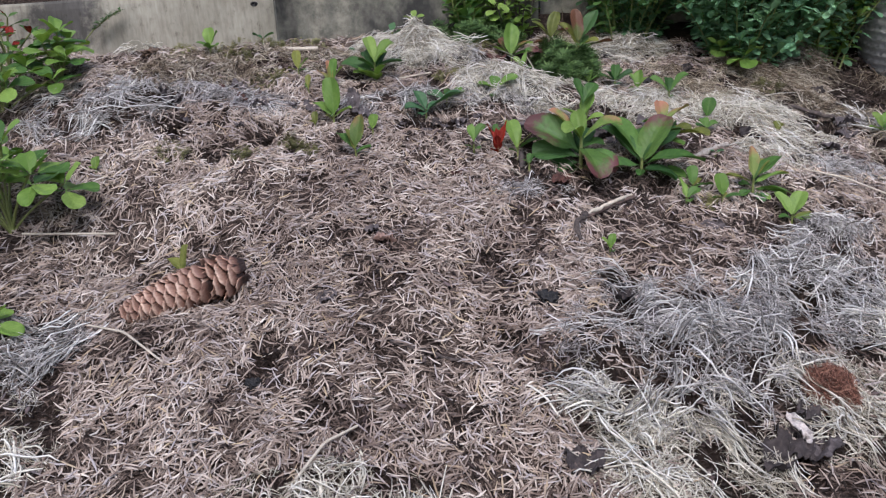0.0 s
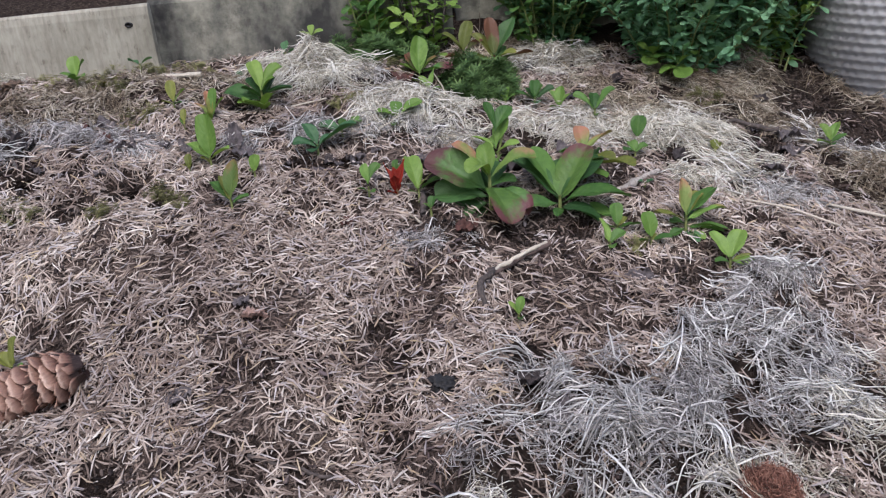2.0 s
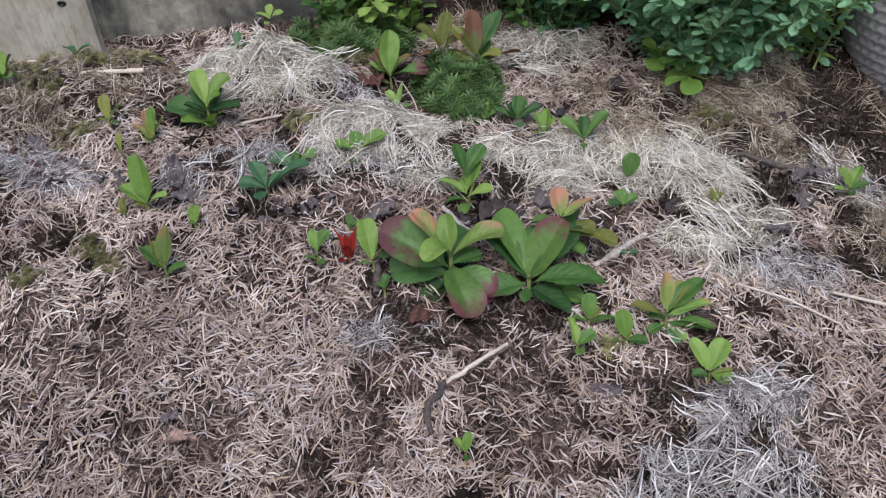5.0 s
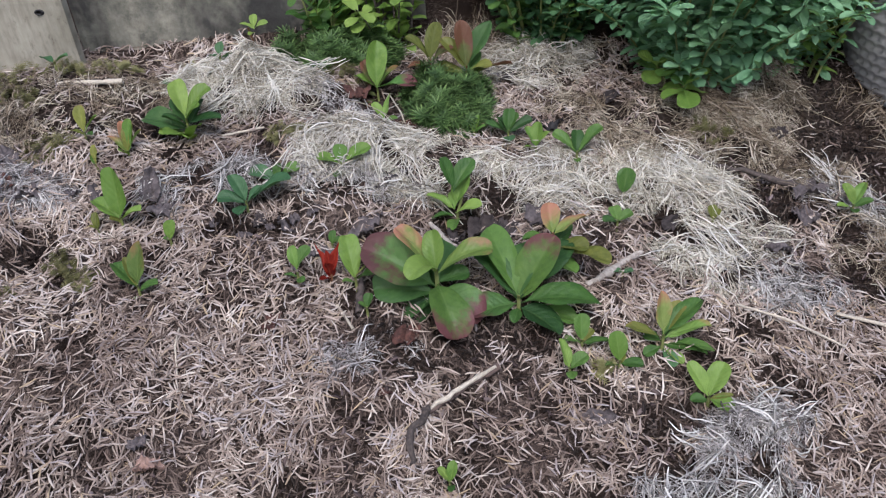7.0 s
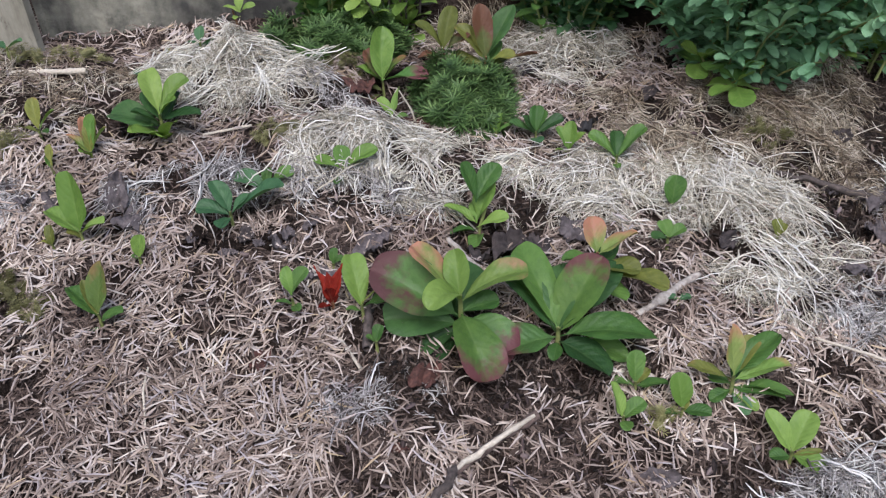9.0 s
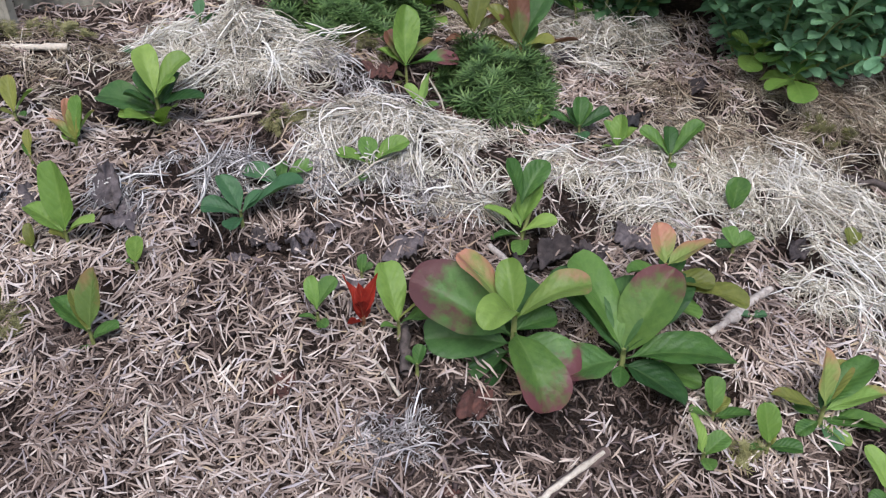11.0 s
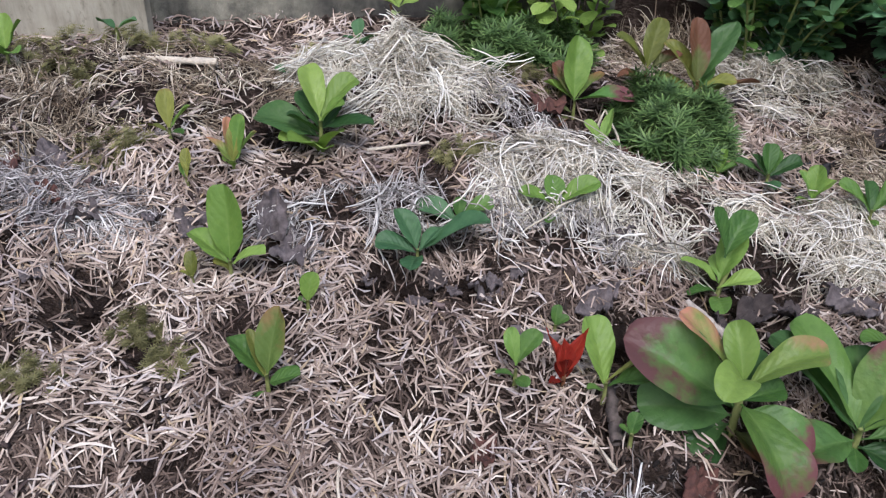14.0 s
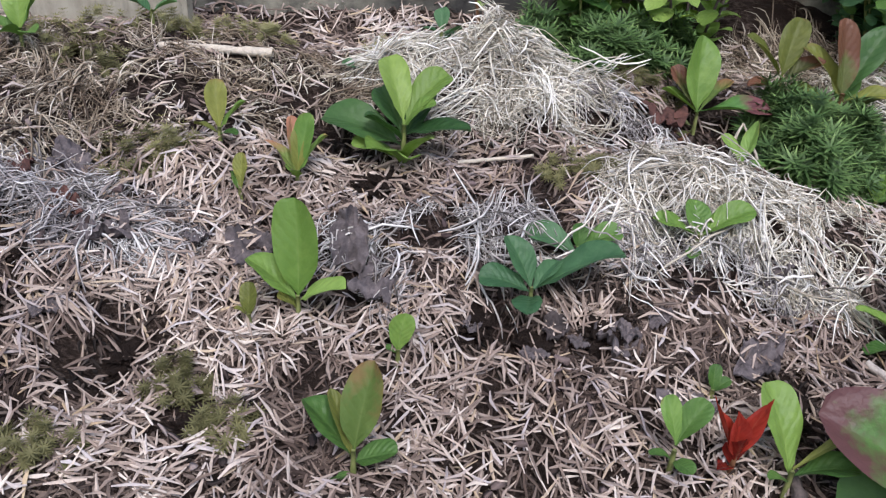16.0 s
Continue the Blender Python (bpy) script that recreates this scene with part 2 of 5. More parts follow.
def leaf_material(name, light, dark, blush=None, amount=0.0, blotch=False, gloss=0.42, vein=0.09):
    """A living leaf: mottled green, pale midrib and side veins, and a flush of red at the tip or rim where it has one."""
    m, n, l, p = nodes_of(name)
    uv = n.new("ShaderNodeUVMap")
    sep = n.new("ShaderNodeSeparateXYZ")
    l.new(uv.outputs["UV"], sep.inputs["Vector"])
    u, v = sep.outputs["X"], sep.outputs["Y"]
    off = calc(n, l, "ABSOLUTE", calc(n, l, "SUBTRACT", u, 0.5))
    info = n.new("ShaderNodeObjectInfo")
    odd = calc(n, l, "MULTIPLY", info.outputs["Random"], 40.0)
    mottle = spot(n, l, 160, 5, 0.6, vary=odd)
    mix = calc(n, l, "ADD", calc(n, l, "MULTIPLY", mottle, 0.8), calc(n, l, "MULTIPLY", calc(n, l, "SUBTRACT", info.outputs["Random"], 0.4), 0.55), True)
    col = ramp(n, l, mix, [(0.2, dark), (0.75, light)])
    # side veins run out and forward from the midrib
    wave = calc(n, l, "SINE", calc(n, l, "MULTIPLY", calc(n, l, "ADD", calc(n, l, "SUBTRACT", v, calc(n, l, "MULTIPLY", off, 0.6)), calc(n, l, "MULTIPLY", mottle, 0.12)), 46.0))
    side = calc(n, l, "MULTIPLY", calc(n, l, "MULTIPLY", calc(n, l, "SUBTRACT", wave, 0.7), 3.3, True), vein * 0.3)
    rib = calc(n, l, "MULTIPLY", calc(n, l, "MULTIPLY", calc(n, l, "SUBTRACT", 0.05, off), 18.0, True), calc(n, l, "SUBTRACT", vein * 2.2, calc(n, l, "MULTIPLY", v, vein * 1.8)), True)
    pale = tuple(min(1, 0.5 * c + 0.5 * d + 0.06) for c, d in zip(light, (0.35, 0.42, 0.15)))
    col = blend(n, l, calc(n, l, "MAXIMUM", side, rib), col, pale)
    if blush:
        ragged = calc(n, l, "MULTIPLY", calc(n, l, "SUBTRACT", spot(n, l, 60, 4, 0.6, vary=odd), 0.5), 2.0)
        rim = calc(n, l, "ADD", calc(n, l, "MULTIPLY", off, 0.7 if blotch else 0.5), calc(n, l, "MULTIPLY", v, 1.45 if blotch else 0.9))
        flush = calc(n, l, "ADD", calc(n, l, "ADD", rim, ragged), calc(n, l, "SUBTRACT", calc(n, l, "MULTIPLY", info.outputs["Random"], 0.3), 1.45 - amount))
        fac = ramp(n, l, flush, [(0.05, (0, 0, 0)), (0.4 if blotch else 0.6, (0.9, 0.9, 0.9))])
        col = blend(n, l, fac, col, blush)
    l.new(col, p.inputs["Base Color"])
    p.inputs["Roughness"].default_value = gloss
    p.inputs["Specular IOR Level"].default_value = 0.24
    quilt = spot(n, l, 330, 2, 0.5, vary=odd)
    pillow = calc(n, l, "MULTIPLY", wave, -0.9 * vein)
    height_in = calc(n, l, "ADD", calc(n, l, "ADD", calc(n, l, "MULTIPLY", quilt, 0.7), pillow), calc(n, l, "MULTIPLY", calc(n, l, "MAXIMUM", side, rib), -1.0))
    relief(n, l, p, height_in, 0.42, 0.002)
    tr = n.new("ShaderNodeBsdfTranslucent")
    l.new(blend(n, l, 1.0, col, (1.0, 1.0, 0.45), "MULTIPLY"), tr.inputs["Color"])
    mx = node(n, "ShaderNodeMixShader", Fac=0.28)
    l.new(p.outputs["BSDF"], mx.inputs[1])
    l.new(tr.outputs["BSDF"], mx.inputs[2])
    l.new(mx.outputs["Shader"], n["Material Output"].inputs["Surface"])
    return m


def rough_material(name, a, b, scale=120, stretch=None, rough=0.85, bump_by=0.5, metal=0.0):
    m, n, l, p = nodes_of(name)
    f = spot(n, l, scale, 6, 0.65, stretch)
    g = spot(n, l, scale / 9, 3, 0.5)
    col = ramp(n, l, f, [(0.3, a), (0.7, b)])
    col = blend(n, l, 0.5, col, ramp(n, l, g, [(0.35, (0.55, 0.55, 0.55)), (0.65, (1, 1, 1))]), "MULTIPLY")
    l.new(col, p.inputs["Base Color"])
    p.inputs["Roughness"].default_value = rough
    relief(n, l, p, f, bump_by, 0.002)
    return m


SOIL = soil_material()
NEEDLE = strand_material("dry_spruce_needles", [(0.0, (0.15, 0.112, 0.090)), (0.20, (0.29, 0.226, 0.186)), (0.44, (0.43, 0.352, 0.292)), (0.48, (0.54, 0.425, 0.27)), (0.52, (0.47, 0.39, 0.33)), (0.72, (0.55, 0.463, 0.392)),
    (0.77, (0.49, 0.45, 0.45)), (0.92, (0.65, 0.565, 0.485)), (1.0, (0.79, 0.725, 0.645))], (0.62, 0.585, 0.58), broad_by=0.5)
ROTTED = strand_material("rotted_needles", [(0.0, (0.030, 0.022, 0.018)), (0.4, (0.088, 0.063, 0.051)), (0.8, (0.20, 0.152, 0.124)), (1.0, (0.34, 0.27, 0.225))], (0.65, 0.62, 0.62), rough=0.9)
HAY = strand_material("pale_hay", [(0.0, (0.30, 0.26, 0.19)), (0.18, (0.66, 0.61, 0.49)), (0.55, (0.90, 0.86, 0.75)), (1.0, (0.96, 0.94, 0.88))], (0.80, 0.80, 0.82), 34, broad_by=0.3)
FELT = strand_material("felted_pale_hay", [(0.0, (0.16, 0.135, 0.095)), (0.3, (0.50, 0.455, 0.35)), (0.7, (0.80, 0.755, 0.63)), (1.0, (0.94, 0.91, 0.82))], (0.72, 0.71, 0.70), 34, broad_by=0.3)
HAYGREY = strand_material("grey_weathered_hay", [(0.0, (0.13, 0.115, 0.095)), (0.3, (0.50, 0.475, 0.435)), (0.65, (0.82, 0.80, 0.75)), (1.0, (0.96, 0.95, 0.91))], (0.60, 0.595, 0.61), 34, broad_by=0.4)
HAYBROWN = strand_material("brown_hay", [(0.0, (0.09, 0.065, 0.045)), (0.32, (0.29, 0.235, 0.17)), (0.72, (0.60, 0.53, 0.40)), (1.0, (0.88, 0.82, 0.70))], (0.46, 0.41, 0.37), 26)
HAYMAT = strand_material("rotten_grey_hay", [(0.0, (0.10, 0.088, 0.078)), (0.35, (0.42, 0.395, 0.375)), (0.8, (0.76, 0.735, 0.71)), (1.0, (0.94, 0.92, 0.89))], (0.55, 0.53, 0.54), 40, broad_by=0.4)


def moss_material():
    """Star moss: dark at the heart of each shoot, fresh green towards the tips of the blades."""
    m, n, l, p = nodes_of("green_star_moss")
    uv, sep, geo = n.new("ShaderNodeUVMap"), n.new("ShaderNodeSeparateXYZ"), n.new("ShaderNodeNewGeometry")
    l.new(uv.outputs["UV"], sep.inputs["Vector"])
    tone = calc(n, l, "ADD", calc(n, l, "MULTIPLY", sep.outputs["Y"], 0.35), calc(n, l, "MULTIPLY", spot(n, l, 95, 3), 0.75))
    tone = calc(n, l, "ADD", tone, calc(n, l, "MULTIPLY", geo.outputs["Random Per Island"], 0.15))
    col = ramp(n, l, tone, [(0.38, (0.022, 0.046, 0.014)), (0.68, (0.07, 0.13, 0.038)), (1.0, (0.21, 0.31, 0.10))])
    l.new(col, p.inputs["Base Color"])
    p.inputs["Roughness"].default_value = 0.55
    p.inputs["Specular IOR Level"].default_value = 0.25
    return m


MOSS = moss_material()
MOSSY = leaf_material("yellow_moss", (0.31, 0.30, 0.14), (0.12, 0.115, 0.05), vein=0.0, gloss=0.7)
L_LIGHT = leaf_material("light_green_leaf", (0.225, 0.35, 0.08), (0.12, 0.22, 0.042))
L_MID = leaf_material("green_leaf", (0.12, 0.225, 0.052), (0.05, 0.12, 0.028))
L_DARK = leaf_material("dark_green_leaf", (0.065, 0.14, 0.042), (0.026, 0.07, 0.022))
L_BLUE = leaf_material("deep_green_leaf", (0.095, 0.20, 0.09), (0.045, 0.115, 0.05), gloss=0.45, vein=0.07)
L_SHRUB = leaf_material("bluish_green_shrub_leaf", (0.28, 0.485, 0.28), (0.16, 0.33, 0.18), gloss=0.45, vein=0.06)
L_LIME = leaf_material("lime_leaf", (0.235, 0.345, 0.08), (0.135, 0.225, 0.045))
L_ORANGE = leaf_material("leaf_flushed_orange", (0.26, 0.33, 0.10), (0.15, 0.22, 0.05), (0.46, 0.20, 0.14), 0.85)
L_TIP = leaf_material("leaf_flushed_at_tip", (0.20, 0.33, 0.08), (0.11, 0.22, 0.045), (0.40, 0.17, 0.10), 0.38)
L_RUST = leaf_material("leaf_flushed_red_brown", (0.19, 0.26, 0.075), (0.10, 0.16, 0.04), (0.24, 0.12, 0.06), 0.75)
L_BLOTCH = leaf_material("leaf_with_burgundy_blotches", (0.12, 0.255, 0.065), (0.055, 0.14, 0.038), (0.17, 0.05, 0.07), 0.28, True)
L_RIM = leaf_material("leaf_with_burgundy_rim", (0.115, 0.225, 0.058), (0.048, 0.115, 0.033), (0.17, 0.05, 0.07), 0.30, True)
L_WINE = leaf_material("wine_red_leaf", (0.13, 0.155, 0.05), (0.07, 0.075, 0.03), (0.15, 0.062, 0.042), 0.55, True)
L_WINETIP = leaf_material("leaf_with_wine_red_tip", (0.115, 0.205, 0.045), (0.042, 0.10, 0.025), (0.15, 0.045, 0.062), 0.10, True)
L_WINEHALF = leaf_material("leaf_half_wine_red", (0.092, 0.185, 0.050), (0.036, 0.09, 0.027), (0.12, 0.042, 0.056), 0.24, True)
L_BLUSH = leaf_material("lime_leaf_with_pink_orange_tip", (0.24, 0.32, 0.085), (0.13, 0.205, 0.045), (0.42, 0.17, 0.13), 0.62)
L_RED = leaf_material("crimson_leaf", (0.33, 0.035, 0.022), (0.12, 0.012, 0.010), vein=0.1, gloss=0.25)
L_OLIVE = leaf_material("olive_leaf", (0.23, 0.25, 0.06), (0.11, 0.13, 0.03), (0.26, 0.13, 0.06), 0.3)
STEM = rough_material("green_stem", (0.16, 0.20, 0.05), (0.26, 0.28, 0.10), 300, rough=0.6)
STEMRED = rough_material("reddish_stem", (0.16, 0.06, 0.03), (0.26, 0.14, 0.06), 300, rough=0.6)
STRAW = rough_material("bleached_straw", (0.42, 0.36, 0.28), (0.66, 0.60, 0.50), 500, (1, 1, 1), 0.7)
TWIG = rough_material("grey_twig_bark", (0.24, 0.20, 0.175), (0.58, 0.53, 0.47), 260, rough=0.85)
ROTTWIG = rough_material("brown_twig_bark", (0.045, 0.030, 0.026), (0.24, 0.17, 0.145), 160, rough=0.9, bump_by=0.9)
DARKTWIG = rough_material("dark_twig_bark", (0.035, 0.028, 0.024), (0.12, 0.095, 0.085), 260)
BARK = rough_material("grey_brown_dead_leaf", (0.045, 0.036, 0.037), (0.17, 0.145, 0.148), 180, rough=0.85, bump_by=0.9)
BLACK = rough_material("black_char", (0.008, 0.008, 0.009), (0.035, 0.034, 0.036), 200)
FLAKE = rough_material("dark_grey_dead_leaf", (0.018, 0.014, 0.014), (0.085, 0.068, 0.067), 150, rough=0.85, bump_by=0.9)
REDDEAD = rough_material("red_brown_dead_leaf", (0.035, 0.015, 0.012), (0.12, 0.048, 0.036), 220)
def scale_material():
    m, n, l, p = nodes_of("cone_scale")
    tc, sep, info = n.new("ShaderNodeTexCoord"), n.new("ShaderNodeSeparateXYZ"), n.new("ShaderNodeObjectInfo")
    l.new(tc.outputs["Object"], sep.inputs["Vector"])
    grain = spot(n, l, 260, 5, 0.65, (3, 1, 0.6), vary=calc(n, l, "MULTIPLY", info.outputs["Random"], 30.0))
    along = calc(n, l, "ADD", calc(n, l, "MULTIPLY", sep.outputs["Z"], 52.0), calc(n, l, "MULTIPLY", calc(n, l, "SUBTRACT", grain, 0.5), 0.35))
    # shade between overlapping scales painted in: near-black base, dark line at the free edge
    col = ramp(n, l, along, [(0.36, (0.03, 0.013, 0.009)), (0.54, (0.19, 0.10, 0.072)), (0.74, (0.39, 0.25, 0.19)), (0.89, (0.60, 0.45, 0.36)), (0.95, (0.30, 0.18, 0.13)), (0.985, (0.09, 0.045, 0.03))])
    tone = ramp(n, l, info.outputs["Random"], [(0.0, (0.56, 0.46, 0.42)), (0.6, (0.94, 0.87, 0.84)), (1.0, (1.2, 1.18, 1.15))])
    col = blend(n, l, 0.9, col, tone, "MULTIPLY")
    l.new(col, p.inputs["Base Color"])
    p.inputs["Roughness"].default_value = 0.55
    relief(n, l, p, grain, 0.7, 0.002)
    return m


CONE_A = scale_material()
CONE_B = rough_material("cone_core", (0.05, 0.025, 0.015), (0.12, 0.06, 0.04), 200)
POTGLAZE = rough_material("grey_white_ceramic", (0.36, 0.36, 0.365), (0.46, 0.46, 0.46), 60, rough=0.55, bump_by=0.1)
POTBLACK = rough_material("black_plastic", (0.012, 0.012, 0.013), (0.03, 0.03, 0.03), 60, rough=0.5, bump_by=0.05)
FIBRE = strand_material("rusty_root_fibre", [(0.0, (0.06, 0.026, 0.017)), (0.5, (0.26, 0.115, 0.078)), (1.0, (0.50, 0.28, 0.20))], (0.75, 0.72, 0.72), 60)


def plank_material():
    m, n, l, p = nodes_of("weathered_grey_board")
    grain = spot(n, l, 40, 6, 0.6, (5, 1, 0.8))
    stain = spot(n, l, 11, 4, 0.6)
    col = ramp(n, l, grain, [(0.25, (0.26, 0.24, 0.20)), (0.5, (0.375, 0.355, 0.30)), (0.75, (0.45, 0.43, 0.37))])
    col = blend(n, l, 0.85, col, ramp(n, l, stain, [(0.36, (0.60, 0.59, 0.54)), (0.5, (0.88, 0.87, 0.83)), (0.62, (1.05, 1.05, 1.02))]), "MULTIPLY")
    # one broad dark patch with a ragged edge
    tc, far = n.new("ShaderNodeTexCoord"), n.new("ShaderNodeVectorMath")
    far.operation, far.inputs[1].default_value = "DISTANCE", (-0.545, 0.936, 0.20)
    l.new(tc.outputs["Object"], far.inputs[0])
    blot = calc(n, l, "ADD", far.outputs["Value"], calc(n, l, "MULTIPLY", calc(n, l, "SUBTRACT", spot(n, l, 40, 5, 0.7), 0.5), 0.09))
    col = blend(n, l, 1.0, col, ramp(n, l, calc(n, l, "MULTIPLY", blot, 10.0), [(0.35, (0.26, 0.26, 0.29)), (0.62, (1, 1, 1))]), "MULTIPLY")
    speck = spot(n, l, 75, 5, 0.7, (1.6, 1, 1))
    col = blend(n, l, 0.8, col, ramp(n, l, speck, [(0.30, (0.45, 0.43, 0.40)), (0.42, (0.92, 0.92, 0.9)), (0.6, (1.04, 1.04, 1.03))]), "MULTIPLY")
    l.new(col, p.inputs["Base Color"])
    p.inputs["Roughness"].default_value = 0.85
    relief(n, l, p, grain, 0.5, 0.002)
    return m


def concrete_material():
    m, n, l, p = nodes_of("stained_concrete")
    fine = spot(n, l, 130, 6, 0.7)
    stain = spot(n, l, 9, 5, 0.62, (1, 1, 0.55))
    col = ramp(n, l, fine, [(0.3, (0.24, 0.235, 0.20)), (0.7, (0.36, 0.35, 0.305))])
    col = blend(n, l, 1.0, col, ramp(n, l, stain, [(0.40, (0.15, 0.15, 0.16)), (0.50, (0.62, 0.62, 0.59)), (0.62, (1.12, 1.10, 1.02))]), "MULTIPLY")
    pits = spot(n, l, 38, 6, 0.72)
    col = blend(n, l, 0.85, col, ramp(n, l, pits, [(0.34, (0.38, 0.38, 0.38)), (0.5, (0.9, 0.9, 0.88)), (0.66, (1.15, 1.15, 1.12))]), "MULTIPLY")
    l.new(col, p.inputs["Base Color"])
    p.inputs["Roughness"].default_value = 0.92
    relief(n, l, p, fine, 0.6, 0.003)
    return m


PLANK, CONCRETE = plank_material(), concrete_material()

# ---- ground: one sheet to the horizon, fine in the bed ----
def spread(lo, hi, step):
    core = np.arange(lo, hi + step / 2, step)
    out = np.cumsum(0.01 * 1.35 ** np.arange(34))
    return np.concatenate([lo - out[::-1], core, hi + out])


gx, gy = spread(-0.66, 0.76, 0.006), spread(0.15, 1.06, 0.006)
X, Y = np.meshgrid(gx, gy, indexing="ij")
Z = height(X, Y)
ny = len(gy)
i, j = np.meshgrid(np.arange(len(gx) - 1), np.arange(ny - 1), indexing="ij")
quads = np.stack([i * ny + j, (i + 1) * ny + j, (i + 1) * ny + j + 1, i * ny + j + 1], -1).reshape(-1, 4)
ground = put("ground", mesh_of("ground", np.stack([X, Y, Z], -1).reshape(-1, 3), quads), soil_material("soil_and_litter", cover=True))
tagged(ground, "dark crumbly garden soil under the litter", "ground", kind="structure")


# ---- edging of the bed ----
def slab(name, a, b, thick, low, top, material, label, waves=0.0, lean=0.0):
    """An upright slab from a to b in plan, with a worn, rounded top edge."""
    a, b = Vector((*a, 0)), Vector((*b, 0))
    along, n = b - a, 48
    back = Vector((-along.y, along.x, 0)).normalized() * thick
    prof = [(0.0, low), (0.0, top - 0.012), (0.12, top - 0.003), (0.3, top), (0.75, top), (1.0, top - 0.008), (1.0, low)]
    v = []
    for k in range(n + 1):
        s = k / n
        for d, z in prof:
            zz = z if z == low else z + waves * (math.sin(6.0 * s + 0.6) + 0.35 * math.sin(17 * s)) - lean * (1 - s)
            w = 0.0012 * math.sin(23 * s + 9 * z) if d < 0.5 else 0
            v.append(a + along * s + back * d + back.normalized() * w + Vector((0, 0, zz)))
    m = len(prof)
    f = [(k * m + q, (k + 1) * m + q, (k + 1) * m + (q + 1) % m, k * m + (q + 1) % m) for k in range(n) for q in range(m)]
    me = mesh_of(name, [tuple(p) for p in v], f, smooth=False)
    bm = bmesh.new()
    bm.from_mesh(me)
    for end in (0, n):
        loop = [bm.verts[end * m + q] for q in range(m)] if bm.verts.ensure_lookup_table() is None else []
        bm.faces.new(loop[::-1] if end == 0 else loop)
    bmesh.ops.recalc_face_normals(bm, faces=bm.faces)
    bm.to_mesh(me)
    bm.free()
    return tagged(put(name, me, material), label, "edging", kind="structure")


board = slab("edging_board", (-1.3, 0.935), (-0.249, 0.945), 0.011, 0.02, 0.226, PLANK, "weathered grey board with a small dark knot hole", 0.004, 0.014)
slab("wall_concrete", (-0.262, 0.982), (0.112, 1.02), 0.05, 0.0, 0.232, CONCRETE, "grey concrete edging stained dark by damp")
slab("wall_concrete_far", (0.116, 1.045), (1.4, 1.10), 0.05, 0.0, 0.236, CONCRETE, "grey concrete edging behind the shrubs")
# knot hole: a dark plug set 2 mm proud in the board's face
v, f = tube_arrays([(0, 0.002, 0), (0, -0.0005, 0), (0, -0.0018, 0)], [0.0042, 0.0042, 0.003], 10)
put("knot", mesh_of("knot", v * (1.25, 1, 0.8), f), BLACK, board, "dark knot hole", pose(-0.275, 0.9443, 0.203))

# ---- dry needle litter over the whole bed ----
# x, y, half width, half depth, turn, strands, material key, thickness, length
HAY_FRONT = (
    (0.2, 0.375, 0.115, 0.085, 20, 1500, 'grey', 0.0184, 0.06),
    (0.178, 0.28, 0.068, 0.06, 0, 720, 'pale', 0.0161, 0.06),
    (0.33, 0.46, 0.09, 0.075, 30, 1000, 'grey', 0.0161, 0.056),
    (-0.34, 0.36, 0.06, 0.055, 60, 420, 'grey', 0.0115, 0.048),
    (-0.33, 0.27, 0.07, 0.05, 30, 420, 'pale', 0.0115, 0.056),
    (-0.06, 0.235, 0.09, 0.03, 0, 330, 'pale', 0.0092, 0.048),
    (0.3, 0.33, 0.06, 0.05, 40, 420, 'pale', 0.0138, 0.056),
    (0.4, 0.4, 0.06, 0.06, 40, 420, 'pale', 0.0138, 0.048),
    (0.128, 0.315, 0.035, 0.05, 40, 300, 'pale', 0.0115, 0.055),
)
HAY_MIDDLE = (
    (0.365, 0.555, 0.05, 0.022, 10, 420, 'grey', 0.012, 0.04),
    (-0.4, 0.715, 0.085, 0.06, 20, 950, 'grey', 0.014, 0.05),
    (-0.27, 0.755, 0.085, 0.03, -5, 800, 'mat', 0.007, 0.05),
    (0.42, 0.69, 0.06, 0.03, -10, 330, 'grey', 0.008, 0.06),
    (0.52, 0.72, 0.06, 0.06, -10, 420, 'brown', 0.012, 0.06),
    (0.088, 0.603, 0.042, 0.022, 10, 360, 'mat', 0.006, 0.03),
    (-0.115, 0.75, 0.035, 0.03, 0, 260, 'mat', 0.008, 0.04),
    (0.35, 0.7, 0.05, 0.025, -30, 330, 'pale', 0.008, 0.05),
)
HAY_BACK = (
    (0.055, 0.8, 0.055, 0.04, 5, 950, 'pale', 0.018, 0.05),
    (0.06, 0.77, 0.06, 0.026, 0, 700, 'grey', 0.012, 0.04),
    (0.088, 0.783, 0.062, 0.030, -10, 900, 'pale', 0.014, 0.045),
    (0.17, 0.985, 0.07, 0.03, 0, 420, 'brown', 0.010, 0.05),
    (0.125, 0.815, 0.075, 0.025, -15, 600, 'pale', 0.012, 0.06),
    (-0.055, 0.885, 0.08, 0.045, -12, 1300, 'pale', 0.018, 0.06),
    (0.03, 0.865, 0.05, 0.025, -25, 420, 'grey', 0.012, 0.05),
    (-0.05, 0.775, 0.06, 0.02, 0, 330, 'grey', 0.008, 0.05),
    (-0.425, 0.905, 0.03, 0.012, 15, 120, 'pale', 0.012, 0.03),
    (-0.2, 0.865, 0.15, 0.06, 0, 1150, 'brown', 0.006, 0.040),
    (-0.33, 0.82, 0.1, 0.06, 0, 750, 'brown', 0.006, 0.040),
)
